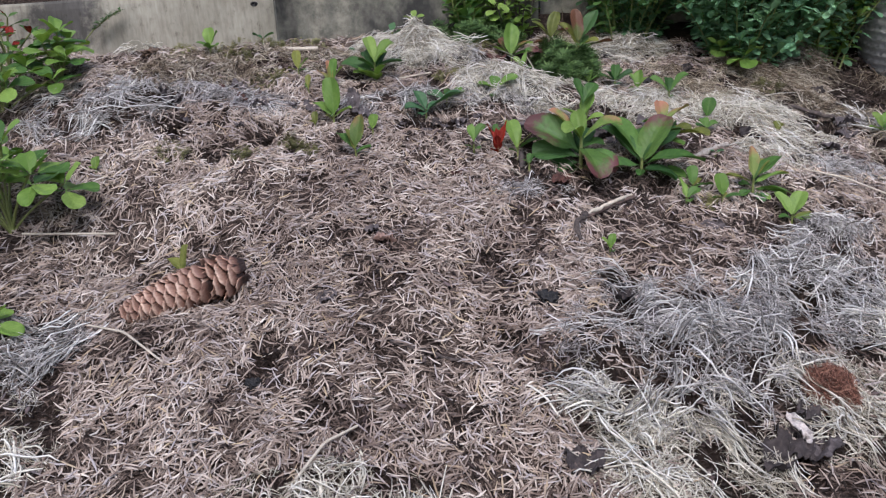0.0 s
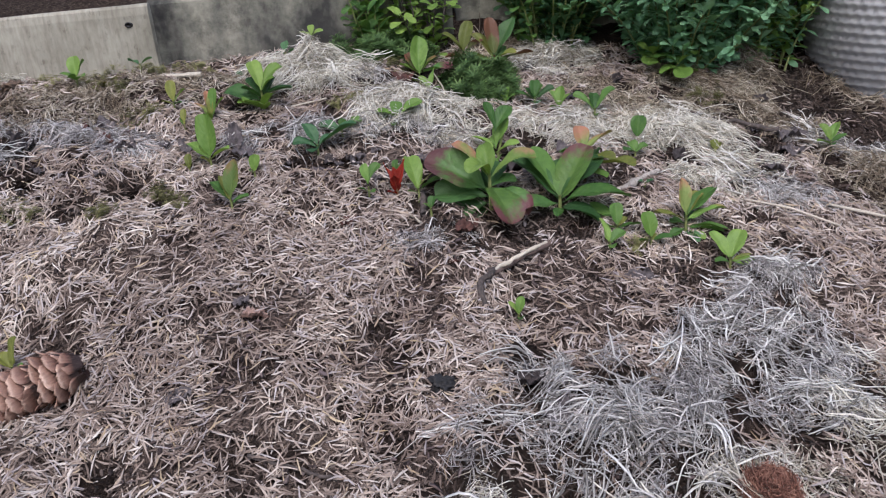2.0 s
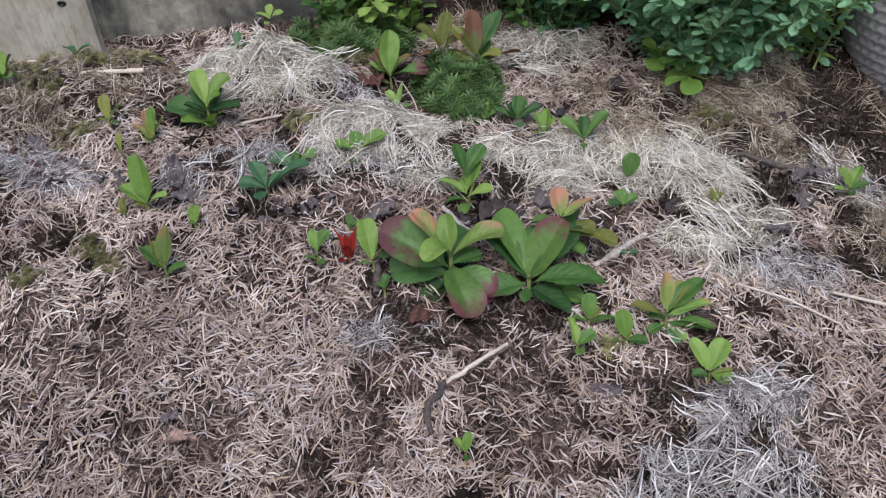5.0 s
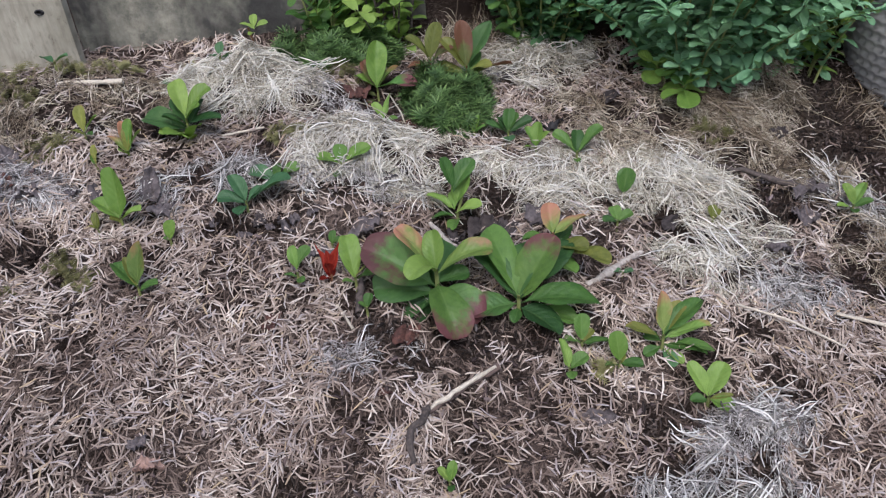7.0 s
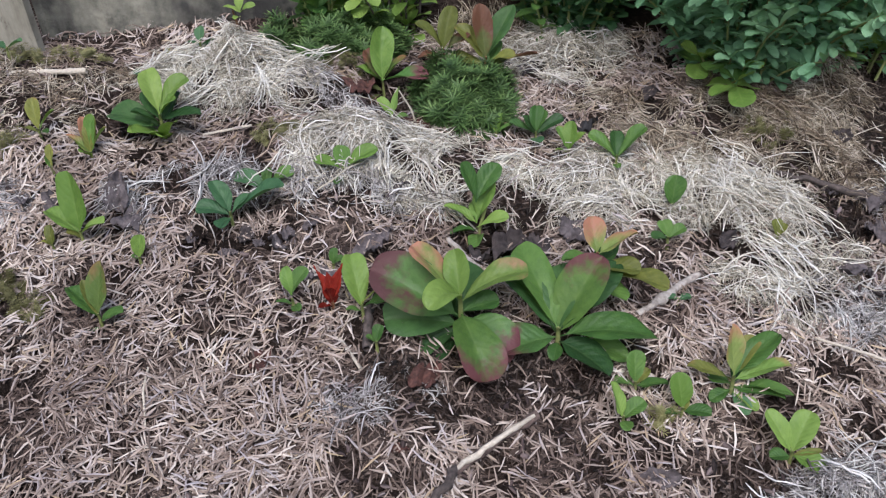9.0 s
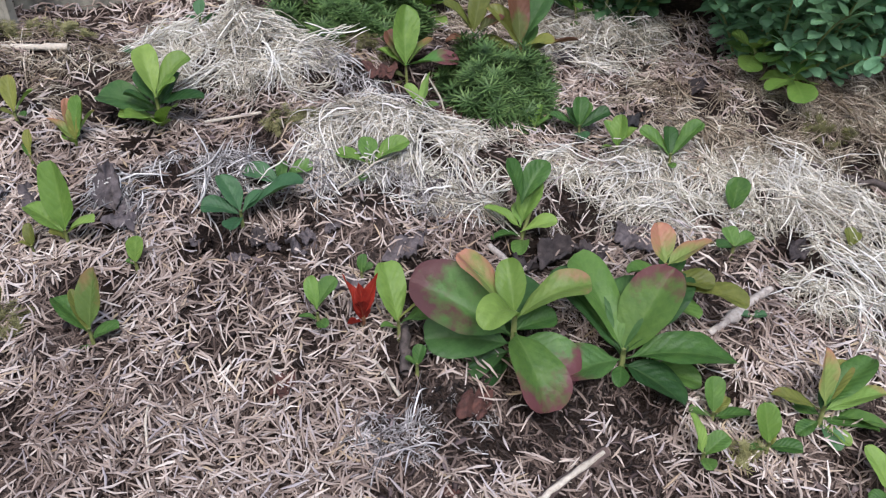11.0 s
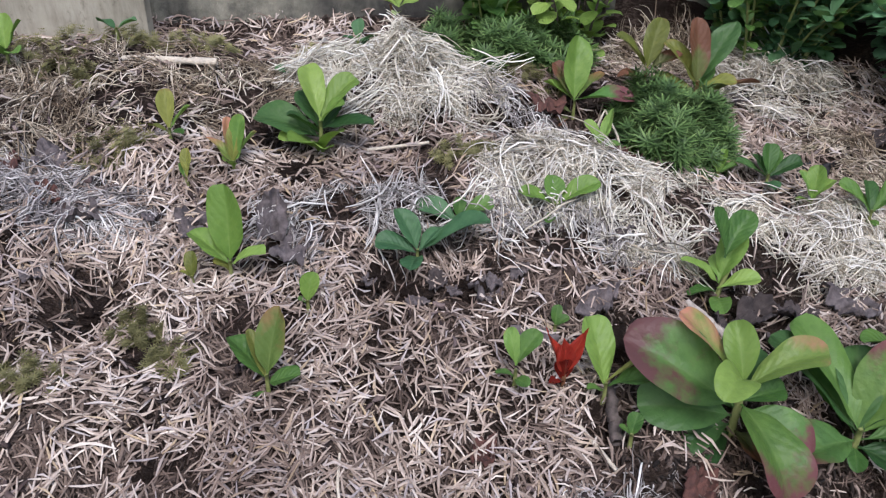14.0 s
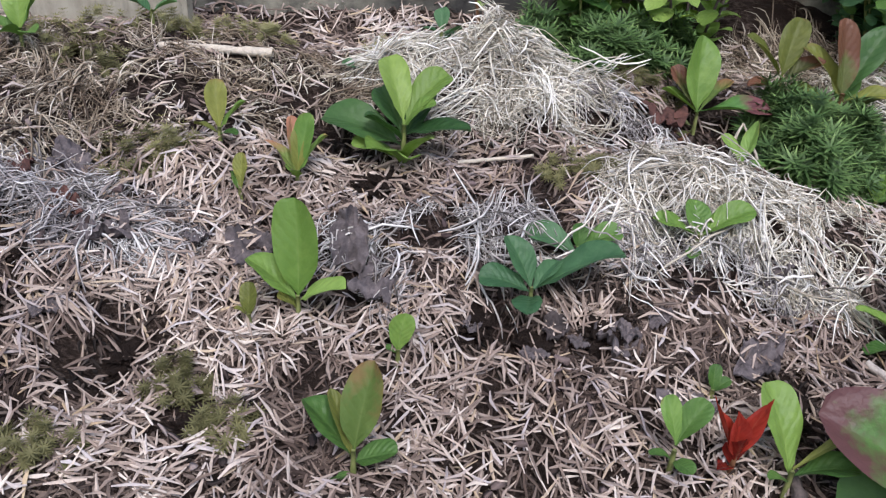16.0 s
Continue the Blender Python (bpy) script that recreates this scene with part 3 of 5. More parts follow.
HAY_SLOPE = (
    (0.225, 0.950, 0.06, 0.045, 0, 800, 'pale', 0.018, 0.05),
    (0.28, 0.79, 0.075, 0.035, -15, 600, 'pale', 0.01, 0.05),
    (0.338, 0.808, 0.055, 0.022, -20, 480, 'pale', 0.010, 0.05),
    (0.37, 0.77, 0.075, 0.055, -35, 650, 'pale', 0.012, 0.075),
    (0.4, 0.9, 0.075, 0.035, -25, 550, 'brown', 0.012, 0.06),
    (0.47, 0.925, 0.06, 0.045, -30, 560, 'brown', 0.016, 0.07),
    (0.41, 0.865, 0.1, 0.045, -25, 480, 'brown', 0.008, 0.055),
    (0.52, 0.79, 0.07, 0.05, -20, 420, 'grey', 0.008, 0.055),
    (0.55, 0.9, 0.06, 0.05, -30, 360, 'brown', 0.01, 0.055),
)
HAY_RIGHT = (
    (0.29, 0.875, 0.07, 0.035, -20, 600, 'brown', 0.008, 0.05),
    (0.33, 0.835, 0.07, 0.028, -20, 520, 'brown', 0.007, 0.05),
    (0.46, 0.84, 0.07, 0.045, -30, 620, 'brown', 0.008, 0.055),
    (0.21, 0.775, 0.055, 0.03, -10, 380, 'pale', 0.008, 0.05),
    (0.255, 0.975, 0.06, 0.025, 0, 420, 'pale', 0.012, 0.05),
)
HAYPATCHES = HAY_FRONT + HAY_MIDDLE + HAY_BACK + HAY_SLOPE + HAY_RIGHT


def inside(x, y, patch):
    cx, cy, rx, ry, turn = patch[:5]
    c, s = math.cos(radians(turn)), math.sin(radians(turn))
    a, b = (x - cx) * c + (y - cy) * s, (y - cy) * c - (x - cx) * s
    return (a / rx) ** 2 + (b / ry) ** 2


def hollow_share(x, y):
    """Distance from the nearest dark hollow, in its ragged radii."""
    near = np.full(np.shape(x), 9.0)
    for hx, hy, hr in HOLLOWS:
        near = np.minimum(near, np.sqrt((x - hx) ** 2 + (y - hy) ** 2) / (hr * (0.55 + 0.9 * vnoise(x, y, 0.012, 5))))
    return near


def ridged(x, y, z, heading, length, radius, curve, climb, arch, rings=3):
    """Many needles at once, each a slightly bent strip with a raised ridge, lying on the ground."""
    n = len(x)
    s = np.linspace(-0.5, 0.5, rings)[None]
    ang = heading[:, None] + curve[:, None] * s
    reach = length[:, None] * s
    cx = x[:, None] + np.cos(heading)[:, None] * reach - np.sin(heading)[:, None] * curve[:, None] * length[:, None] * (s * s / 2)
    cy = y[:, None] + np.sin(heading)[:, None] * reach + np.cos(heading)[:, None] * curve[:, None] * length[:, None] * (s * s / 2)
    cz = height(cx, cy) + z[:, None] + climb[:, None] * reach + arch[:, None] * (1 - 4 * s * s)
    rad = radius[:, None] * (1.08 - 0.62 * (2 * np.abs(s)) ** 3)
    tip = rng.normal(0, 0.35, n)[:, None, None]
    a = np.array([-1.0, 0.0, 1.0])[None, None]
    b = np.array([-0.7, 1.0, -0.7])[None, None]
    side, up = a * np.cos(tip) - b * np.sin(tip), a * np.sin(tip) + b * np.cos(tip)
    v = np.stack([cx[..., None] - np.sin(ang)[..., None] * side * rad[..., None], cy[..., None] + np.cos(ang)[..., None] * side * rad[..., None], cz[..., None] + up * rad[..., None]], -1).reshape(-1, 3)
    i, j = np.meshgrid(np.arange(rings - 1), np.arange(2), indexing="ij")
    q = np.stack([i * 3 + j + 1, i * 3 + j, (i + 1) * 3 + j, (i + 1) * 3 + j + 1], -1).reshape(-1, 4)
    return v, (q[None] + (np.arange(n) * rings * 3)[:, None, None]).reshape(-1, 4)


count = 285000
x, y = rng.uniform(-0.62, 0.68, count), rng.uniform(0.18, 1.0, count)
keep = np.ones(count)
keep *= np.where(np.abs(x - 0.05) > 0.30 + 0.36 * (y - 0.18) / 0.55, 0, 1)
bare = vnoise(x, y, 0.045, 3) * 0.6 + vnoise(x, y, 0.018, 4) * 0.4
bare -= bump(x, y, 0.28, 0.57, 0.10, 0.06, 0.20) + bump(x, y, 0.15, 0.61, 0.07, 0.03, 0.16) + bump(x, y, -0.26, 0.66, 0.10, 0.05, 0.12)
keep *= np.where(bare < 0.33, 0.4, 1)
for patch in HAYPATCHES:
    keep *= np.where(inside(x, y, patch) < 0.8, 0.2, 1)
# the slope towards the pot carries hay on bare soil, few needles
slope = np.clip((x - 0.30 + 0.10 * (vnoise(x, y, 0.05, 2) - 0.5)) / 0.10, 0, 1) * np.clip((y - 0.74 + 0.10 * (vnoise(x, y, 0.05, 4) - 0.5)) / 0.08, 0, 1)
keep *= 1 - 0.85 * slope
keep *= 1 - 0.4 * np.clip((y - 0.82) / 0.05, 0, 1) * np.clip((0.0 - x) / 0.05, 0, 1)
keep *= np.where(hollow_share(x, y) < 1, 0.15, 1)
ok = rng.rand(count) < keep
x, y = x[ok], y[ok]
n = len(x)
flow = vnoise(x, y, 0.024, 6) * 8.0
heading = np.where(rng.rand(n) < 0.36, flow + rng.normal(0, 0.45, n), rng.uniform(0, 6.28, n))
size = 0.008 + 0.009 * rng.rand(n) ** 1.3
worn = 0.55 * vnoise(x, y, 0.05, 3) + 0.45 * vnoise(x, y, 0.017, 4)
worn += bump(x, y, -0.22, 0.70, 0.12, 0.05, -0.10) + bump(x, y, 0.17, 0.64, 0.09, 0.045, -0.16) + bump(x, y, 0.10, 0.47, 0.12, 0.04, -0.06) + bump(x, y, 0.0, 0.55, 0.10, 0.08, 0.05) + bump(x, y, 0.22, 0.60, 0.12, 0.05, -0.12) + bump(x, y, 0.06, 0.33, 0.05, 0.09, -0.2) + bump(x, y, -0.25, 0.28, 0.10, 0.06, -0.12)
deep = rng.rand(n) < 0.50 + 0.38 * np.clip((0.46 - worn) / 0.10, 0, 1)
girth = 0.00045 + 0.00036 * rng.rand(n) ** 1.3
bend, climb, arch = rng.normal(0, 0.40, n), rng.normal(0, 0.15, n), rng.normal(0, 0.0007, n)
top, k = ~deep, int(deep.sum())
v, f = ridged(x[deep], y[deep], rng.uniform(-0.001, 0.002, k), heading[deep], size[deep], girth[deep], bend[deep], climb[deep] * 0.5, arch[deep])
tagged(put("rotted_needles", mesh_of("rotted_needles", v, f), ROTTED), "dark rotted needles under the dry ones", "needle litter", kind="stuff")
v, f = ridged(x[top], y[top], rng.uniform(0.001, 0.0075, n - k), heading[top], size[top], girth[top], bend[top], climb[top], arch[top])
litter = put("needle_litter", mesh_of("needle_litter", v, f), NEEDLE)
# broken dark bits, bud scales and crumbs between the needles
k = 12500
x, y = rng.uniform(-0.55, 0.62, k), rng.uniform(0.18, 1.0, k)
done = 0
for hx, hy, hr in HOLLOWS:
    c = int(95 * (hr / 0.015) ** 1.6)
    x[done : done + c], y[done : done + c] = rng.normal(hx, hr * 0.8, c), rng.normal(hy, hr * 0.8, c)
    done += c
c = 1700
x[done : done + c], y[done : done + c] = rng.uniform(0.38, 0.66, c), rng.uniform(0.78, 0.97, c)
v, f = strands(x, y, rng.uniform(-0.002, 0.002, k), rng.uniform(0, 6.28, k), rng.uniform(0.002, 0.008, k), rng.uniform(0.0005, 0.0015, k), rng.normal(0, 0.8, k), rng.normal(0, 0.4, k), rng.normal(0.0005, 0.0006, k))
CRUMB = strand_material("dark_litter_crumbs", [(0.0, (0.012, 0.009, 0.008)), (0.45, (0.055, 0.040, 0.032)), (0.8, (0.14, 0.105, 0.088)), (1.0, (0.28, 0.225, 0.19))], (0.6, 0.6, 0.6), rough=0.95)
tagged(put("litter_crumbs", mesh_of("litter_crumbs", v, f), CRUMB), "dark crumbs of soil and broken litter", "crumbs", kind="stuff")
# flat bark bits and bud scales lying in drifts among the needles
k = 5200
x, y = rng.uniform(-0.5, 0.55, k), rng.uniform(0.2, 0.95, k)
drift = 0.6 * vnoise(x, y, 0.05, 1) + 0.4 * vnoise(x, y, 0.016, 6) > 0.55
x, y, k = x[drift], y[drift], int(drift.sum())
v, f = strands(x, y, rng.uniform(0.003, 0.0065, k), rng.uniform(0, 6.28, k), rng.uniform(0.003, 0.0085, k), rng.uniform(0.0007, 0.0021, k), rng.normal(0, 0.9, k), rng.normal(0, 0.25, k), rng.normal(0.0003, 0.0006, k), 4)
v[:, 2] = v[:, 2] * 0.55 + (height(v[:, 0], v[:, 1]) + 0.0045) * 0.45
BITS = strand_material("bark_bits", [(0.0, (0.03, 0.022, 0.02)), (0.5, (0.11, 0.08, 0.072)), (0.85, (0.24, 0.19, 0.175)), (1.0, (0.40, 0.34, 0.32))], (0.7, 0.66, 0.70), rough=0.95)
tagged(put("bark_bits", mesh_of("bark_bits", v, f), BITS), "dull brown bark bits strewn in the needles", "bark bits", kind="stuff")
tagged(litter, "thick brown litter of dry conifer needles", "needle litter", kind="stuff")

HAYKINDS = {"grey": (HAYGREY, HAYMAT, "matted grey weathered hay lying on the litter"), "pale": (HAY, FELT, "tangled pale dry hay lying on the litter"), "mat": (HAYMAT, HAYMAT, "flattened dark grey mat of rotten hay"), "brown": (HAYBROWN, HAYBROWN, "brown rotting hay on the slope")}
for patch in HAYPATCHES:
    cx, cy, rx, ry, turn, m, key, thick, long = patch
    m = int(m * (0.95 if key == "brown" else 0.85))
    a = rng.uniform(0, 6.28, m)
    r = np.sqrt(rng.rand(m)) * (0.85 + 0.5 * rng.rand(m) ** 3)
    c, s = math.cos(radians(turn)), math.sin(radians(turn))
    px, py = cx + r * (np.cos(a) * rx * c - np.sin(a) * ry * s), cy + r * (np.cos(a) * rx * s + np.sin(a) * ry * c)
    torn = 0.6 * vnoise(px, py, 0.022, 5) + 0.4 * vnoise(px, py, 0.009, 2) + 0.2 * (1 - r) > 0.50
    torn &= hollow_share(px, py) > 0.95
    px, py, r, m = px[torn], py[torn], r[torn], int(torn.sum())
    # most of the strands lie in locks that share a place, a heading and a bend
    lock = rng.randint(0, max(1, m // 17), m)
    tied = rng.rand(m) < 0.68
    lx, ly, lh, lc = px[lock], py[lock], rng.uniform(0, 6.28, m)[lock], rng.normal(0, 0.8, m)[lock]
    off, slip = rng.normal(0, 0.0032, m), rng.normal(0, 0.008, m)
    px = np.where(tied, lx - np.sin(lh) * off + np.cos(lh) * slip, px)
    py = np.where(tied, ly + np.cos(lh) * off + np.sin(lh) * slip, py)
    hd = np.where(tied, lh + rng.normal(0, 0.15, m), rng.uniform(0, 6.28, m))
    bend = np.where(tied, lc + rng.normal(0, 0.3, m), rng.normal(0, 1.2, m))
    ln = long * np.where(tied, rng.uniform(0.4, 1.05, m), 0.18 + 0.55 * rng.rand(m) ** 1.6)
    ln = ln * np.where(rng.rand(m) < 0.04, 1.5, 0.85)
    knoll = lambda u, w, q: np.clip(0.65 * vnoise(u, w, 0.024, 3) + 0.35 * vnoise(u, w, 0.010, 7) - 0.33, 0, 1) * thick * 2.4 * np.clip(1.25 - q, 0, 1)
    top = thick * np.clip(1.1 - r, 0.1, 1) * rng.rand(m) * 0.55 + knoll(px, py, r) + 0.001
    v1 = strands(px, py, top, hd, ln, 0.00028 + (0.0007 if cy < 0.6 else 0.00048) * rng.rand(m) ** 2.2, bend, rng.normal(0, 0.16, m), rng.normal(0.0008, 0.0026, m), 6, np.where(tied, 0.16, 0.34) * rng.normal(0, 1, m))
    # finer broken fibres felted under the long ones
    k = int(m * 5.8)
    a, r = rng.uniform(0, 6.28, k), np.sqrt(rng.rand(k))
    px, py = cx + r * (np.cos(a) * rx * c - np.sin(a) * ry * s), cy + r * (np.cos(a) * rx * s + np.sin(a) * ry * c)
    felt = 0.6 * vnoise(px, py, 0.022, 5) + 0.4 * vnoise(px, py, 0.009, 2) + 0.2 * (1 - r) > 0.46
    felt &= hollow_share(px, py) > 0.8
    px, py, r, k = px[felt], py[felt], r[felt], int(felt.sum())
    v2 = strands(px, py, thick * 0.5 * rng.rand(k) + knoll(px, py, r), rng.uniform(0, 6.28, k), long * (0.08 + 0.34 * rng.rand(k) ** 1.4), 0.00020 + 0.00036 * rng.rand(k) ** 2,
                 rng.normal(0, 1.6, k), rng.normal(0, 0.22, k), rng.normal(0, 0.0016, k), 3, rng.normal(0, 0.45, k))
    v, f = joined([v1, v2])
    mat, felted, label = HAYKINDS[key]
    tuft = put("hay", mesh_of("hay", v, f), mat)
    tuft.data.materials.append(felted)
    tuft.data.polygons.foreach_set("material_index", (np.arange(len(f)) >= len(v1[1])).astype(np.int32))
    tagged(tuft, label, "hay", kind="stuff")


# ---- plants ----
def leaf_mesh(length, width, rise, bend, fold=0.2, petiole=0.10, point=0.58, wave=0.04, seed=0, nv=17, nu=9, roll=None):
    """A leaf along +x from the origin. rise: slope at its base in degrees; bend: degrees by which it turns down to its tip."""
    r = np.random.RandomState(seed)
    s = 1 - (1 - np.linspace(0, 1, nv)) ** 1.35
    t = np.clip((s - petiole) / (1 - petiole), 0, 1)
    a, b = 0.76, point * 0.88
    k = a / (a + b)
    prof = t**a * (1 - t) ** b / (k**a * (1 - k) ** b)
    half = np.maximum(prof * (1 + 0.025 * np.sin(9 * s + r.uniform(0, 6)) + 0.012 * np.sin(23 * s + r.uniform(0, 6))) * width * 0.46, 0.0007 * np.where(s < 0.97, 1, 0.4))
    ang = np.radians(rise - bend * s**1.3)
    step = np.diff(s) * length
    cx = np.concatenate([[0], np.cumsum(np.cos(ang[:-1]) * step)])
    cz = np.concatenate([[0], np.cumsum(np.sin(ang[:-1]) * step)])
    sway = r.uniform(-0.12, 0.12) * length * s * s
    u = np.linspace(-1, 1, nu)
    ph = r.uniform(0, 6)
    # keeled at the midrib, cupped towards the rim, the rim slightly rolled and wavy
    cup = fold * (0.9 * np.abs(u) ** 0.8 + 0.9 * u * u - 0.7 * np.abs(u) ** 4)
    lift = cup[None] * half[:, None] + wave * length * (np.sin(6 * s[:, None] + ph + 2 * np.sign(u)[None]) + 0.22 * np.sin(15 * s[:, None] + 2 * ph + 3 * np.sign(u)[None])) * np.abs(u)[None] ** 2 * (prof[:, None] > 0.3)
    twist = r.uniform(-0.16, 0.16) + r.uniform(-0.35, 0.35) * s[:, None] if roll is None else roll + 0 * s[:, None]
    yy, zz = u[None] * half[:, None], lift
    yy, zz = yy * np.cos(twist) - zz * np.sin(twist), yy * np.sin(twist) + zz * np.cos(twist)
    x = cx[:, None] - np.sin(ang)[:, None] * zz
    z = cz[:, None] + np.cos(ang)[:, None] * zz
    v = np.stack([x, yy + sway[:, None], z], -1).reshape(-1, 3)
    i, j = np.meshgrid(np.arange(nv - 1), np.arange(nu - 1), indexing="ij")
    f = np.stack([i * nu + j, (i + 1) * nu + j, (i + 1) * nu + j + 1, i * nu + j + 1], -1).reshape(-1, 4)
    uv = np.stack([np.broadcast_to(u[None] * 0.5 + 0.5, (nv, nu)), np.broadcast_to(s[:, None], (nv, nu))], -1).reshape(-1, 2)
    return v, f, uv


SEED = [100]


def add_leaf(plant, az, rise, length, width, mat, z=0.0, bend=35, out=0.0, point=0.58, fold=0.2, sub=None, roll=None):
    """One leaf as a part; lengths in millimetres."""
    SEED[0] += 1
    v, f, uv = leaf_mesh(length / 1000, width / 1000, rise, bend, fold, point=point, seed=SEED[0], roll=roll)
    me = mesh_of("leaf", v, f, uv)
    a = radians(az)
    return put("leaf", me, mat, sub or plant, "", pose(out * math.cos(a), out * math.sin(a), z / 1000, 0, 0, az))


def add_stem(plant, tall, mat=None, thick=1.6, lean=(0, 0)):
    k = np.linspace(0, 1, 6)
    pts = np.stack([lean[0] * k**1.5, lean[1] * k**1.5, -0.006 + (tall / 1000 + 0.006) * k], -1)
    v, f = tube_arrays(pts, np.linspace(thick, thick * 0.6, 6) / 1000, 6)
    return put("stem", mesh_of("stem", v, f), mat or STEM, plant)


def sprout(x, y, label, leaves, tall=8, stem=None, group="seedlings in the litter", name="seedling", lean=(0, 0), thick=1.6):
    """leaves: rows of azimuth, rise, length, width, material and, if need be, height, bend, pointedness and roll; millimetres and degrees, roll in radians."""
    plant = thing(name, x, y, h1(x, y), label, "seedling" if name == "seedling" else "plant", group)
    small = 1 < tall <= 10 and name == "seedling"
    tall = tall + 5 if small else tall
    add_stem(plant, tall, stem, thick, lean)
    for az, rise, length, width, mat, *more in leaves:
        z = more[0] if more else tall * 0.9
        if small:
            rise, z = rise * 0.75 + 20, z + 4
        add_leaf(plant, az, rise, length, width, mat, z, more[1] if len(more) > 1 else 30, point=more[2] if len(more) > 2 else 0.50 if small else 0.58, fold=0.55 if len(more) == 3 else 0.36, roll=more[3] if len(more) > 3 else None)
    return plant


# the two large rosettes and the shoot behind them
sprout(0.1373, 0.652, "leafy young shrub, dark leaves with burgundy blotches, orange young tips", [
    (170, 34, 68, 42, L_WINEHALF, 20, 25, 0.5, -0.55), (184, 18, 52, 31, L_DARK, 14, 30, 0.46, -0.5), (196, 0, 48, 29, L_DARK, 9, 30, 0.46, -0.5), (214, 0, 32, 20, L_DARK, 4, 20, 0.46, -0.4), (285, 6, 55, 34, L_WINETIP, 24, 74),
    (143, 44, 50, 24, L_ORANGE, 32, 20), (232, 66, 40, 22, L_LIME, 33, 105), (16, 40, 51, 22, L_BLUSH, 32, 58), (15, 16, 27, 18, L_MID, 24, 25), (328, 2, 44, 33, L_RIM, 17, 55),
    (100, 58, 34, 19, L_LIME, 34, 25), (75, 34, 42, 27, L_DARK, 22, 30), (300, -6, 24, 15, L_WINE, 6, 15), (125, 30, 40, 24, L_DARK, 16, 25)],
    38, STEM, "bushy plants in the middle", "young_shrub", thick=2.6)
sprout(0.2008, 0.6482, "leafy young shrub with long green leaves and wine-red rims", [
    (352, 23, 66, 28, L_MID, 9, 46), (198, 11, 42, 29, L_RIM, 9, 26), (48, 54, 61, 36, L_WINETIP, 9, 14), (133, 40, 46, 21, L_MID, 10, 32), (320, 3, 43, 28, L_DARK, 6, 26),
    (41, 37, 66, 29, L_DARK, 12, 30), (352, -2, 47, 21, L_MID, 4, 15), (133, 37, 66, 31, L_DARK, 13, 32), (118, 43, 68, 29, L_MID, 14, 36), (80, 44, 50, 27, L_DARK, 12, 26), (255, 0, 17, 11, L_MID, 5, 20)],
    17, STEM, "bushy plants in the middle", "young_shrub", thick=2.4)
sprout(0.2298, 0.6894, "small shoot with two orange leaves", [
    (107, 50, 27, 18, L_ORANGE, 31, 14), (8, 38, 31, 17, L_ORANGE, 31, 16), (334, 19, 52, 20, L_OLIVE, 14, 26), (339, 14, 30, 18, L_OLIVE, 21, 20), (200, 30, 28, 18, L_MID, 24, 25), (60, 22, 30, 17, L_MID, 16, 20),
    (300, 10, 30, 17, L_MID, 10, 22)], 33, STEMRED, "bushy plants in the middle", "young_shrub", thick=1.8)
sprout(0.309, 0.618, "small shrub with reddish young leaves", [
    (112, 70, 34, 15, L_ORANGE, 18, 8), (165, 22, 30, 13, L_OLIVE, 14, 25), (150, 8, 16, 12, L_MID, 10, 20), (55, 42, 32, 15, L_OLIVE, 16, 30), (30, 34, 40, 19, L_MID, 18, 22), (12, 20, 38, 15, L_TIP, 14, 25),
    (345, -4, 34, 15, L_MID, 8, 15), (5, -2, 40, 13, L_MID, 8, 18), (85, 60, 24, 9, L_MID, 18, 10), (200, -6, 16, 10, L_MID, 6, 20), (300, -12, 18, 11, L_BLUE, 4, 15), (320, -10, 20, 9, L_LIGHT, 5, 15), (60, 20, 24, 12, L_DARK, 10, 25)],
    18, STEM, "bushy plants in the middle", "young_shrub", thick=1.8)
# crimson shoot and its green neighbour
sprout(0.050, 0.668, "crimson shoot with pointed folded leaves", [
    (150, 58, 29, 9, L_RED, 8, -8, 1.5), (40, 68, 31, 9.5, L_RED, 8, -8, 1.5), (275, 78, 22, 11, L_RED, 3, 10, 1.3), (90, 80, 22, 12, L_RED, 8, 5, 1.3), (215, 30, 13, 8, L_RED, 3, 10, 1.2)],
    12, STEMRED, "", "red_shoot")
sprout(0.071, 0.661, "light green seedling beside the crimson shoot", [(112, 54, 40, 20, L_LIGHT, 6, 40), (350, 25, 26, 15, L_MID, 8, 25), (15, 30, 36, 7, L_OLIVE, 12, 30), (200, 20, 12, 8, L_MID, 5)], 10)
sprout(0.024, 0.664, "small green seedling in dry needles", [(120, 60, 20, 10, L_TIP), (40, 55, 22, 12, L_MID), (200, 20, 12, 7, L_MID, 4), (300, 10, 12, 8, L_MID, 3)], 8)
sprout(0.047, 0.700, "tiny green seedling in dry needles", [(90, 60, 12, 7, L_MID, 4), (20, 40, 10, 6, L_MID, 3)], 4)
sprout(0.082, 0.636, "tiny green seedling in dry needles", [(70, 60, 13, 9, L_MID, 3), (160, 40, 9, 6, L_MID, 3)], 4)
# front right group
sprout(0.275, 0.601, "light green seedling with one upright leaf", [(105, 62, 25, 16, L_LIGHT, 4, 15), (345, 4, 18, 12, L_MID, 3), (190, 5, 12, 7, L_MID, 2), (60, 30, 10, 6, L_OLIVE, 2)], 6)
sprout(0.237, 0.593, "light green seedling with two leaves", [(125, 55, 25, 13, L_LIGHT, 3, 15), (30, 30, 18, 12, L_MID, 3), (280, 5, 11, 9, L_MID, 2)], 5)
sprout(0.248, 0.618, "green seedling with several leaves", [(95, 58, 22, 14, L_MID, 5, 15), (350, 4, 21, 13, L_MID, 3), (172, 5, 14, 10, L_MID, 3), (40, 30, 14, 8, L_OLIVE, 4)], 6)
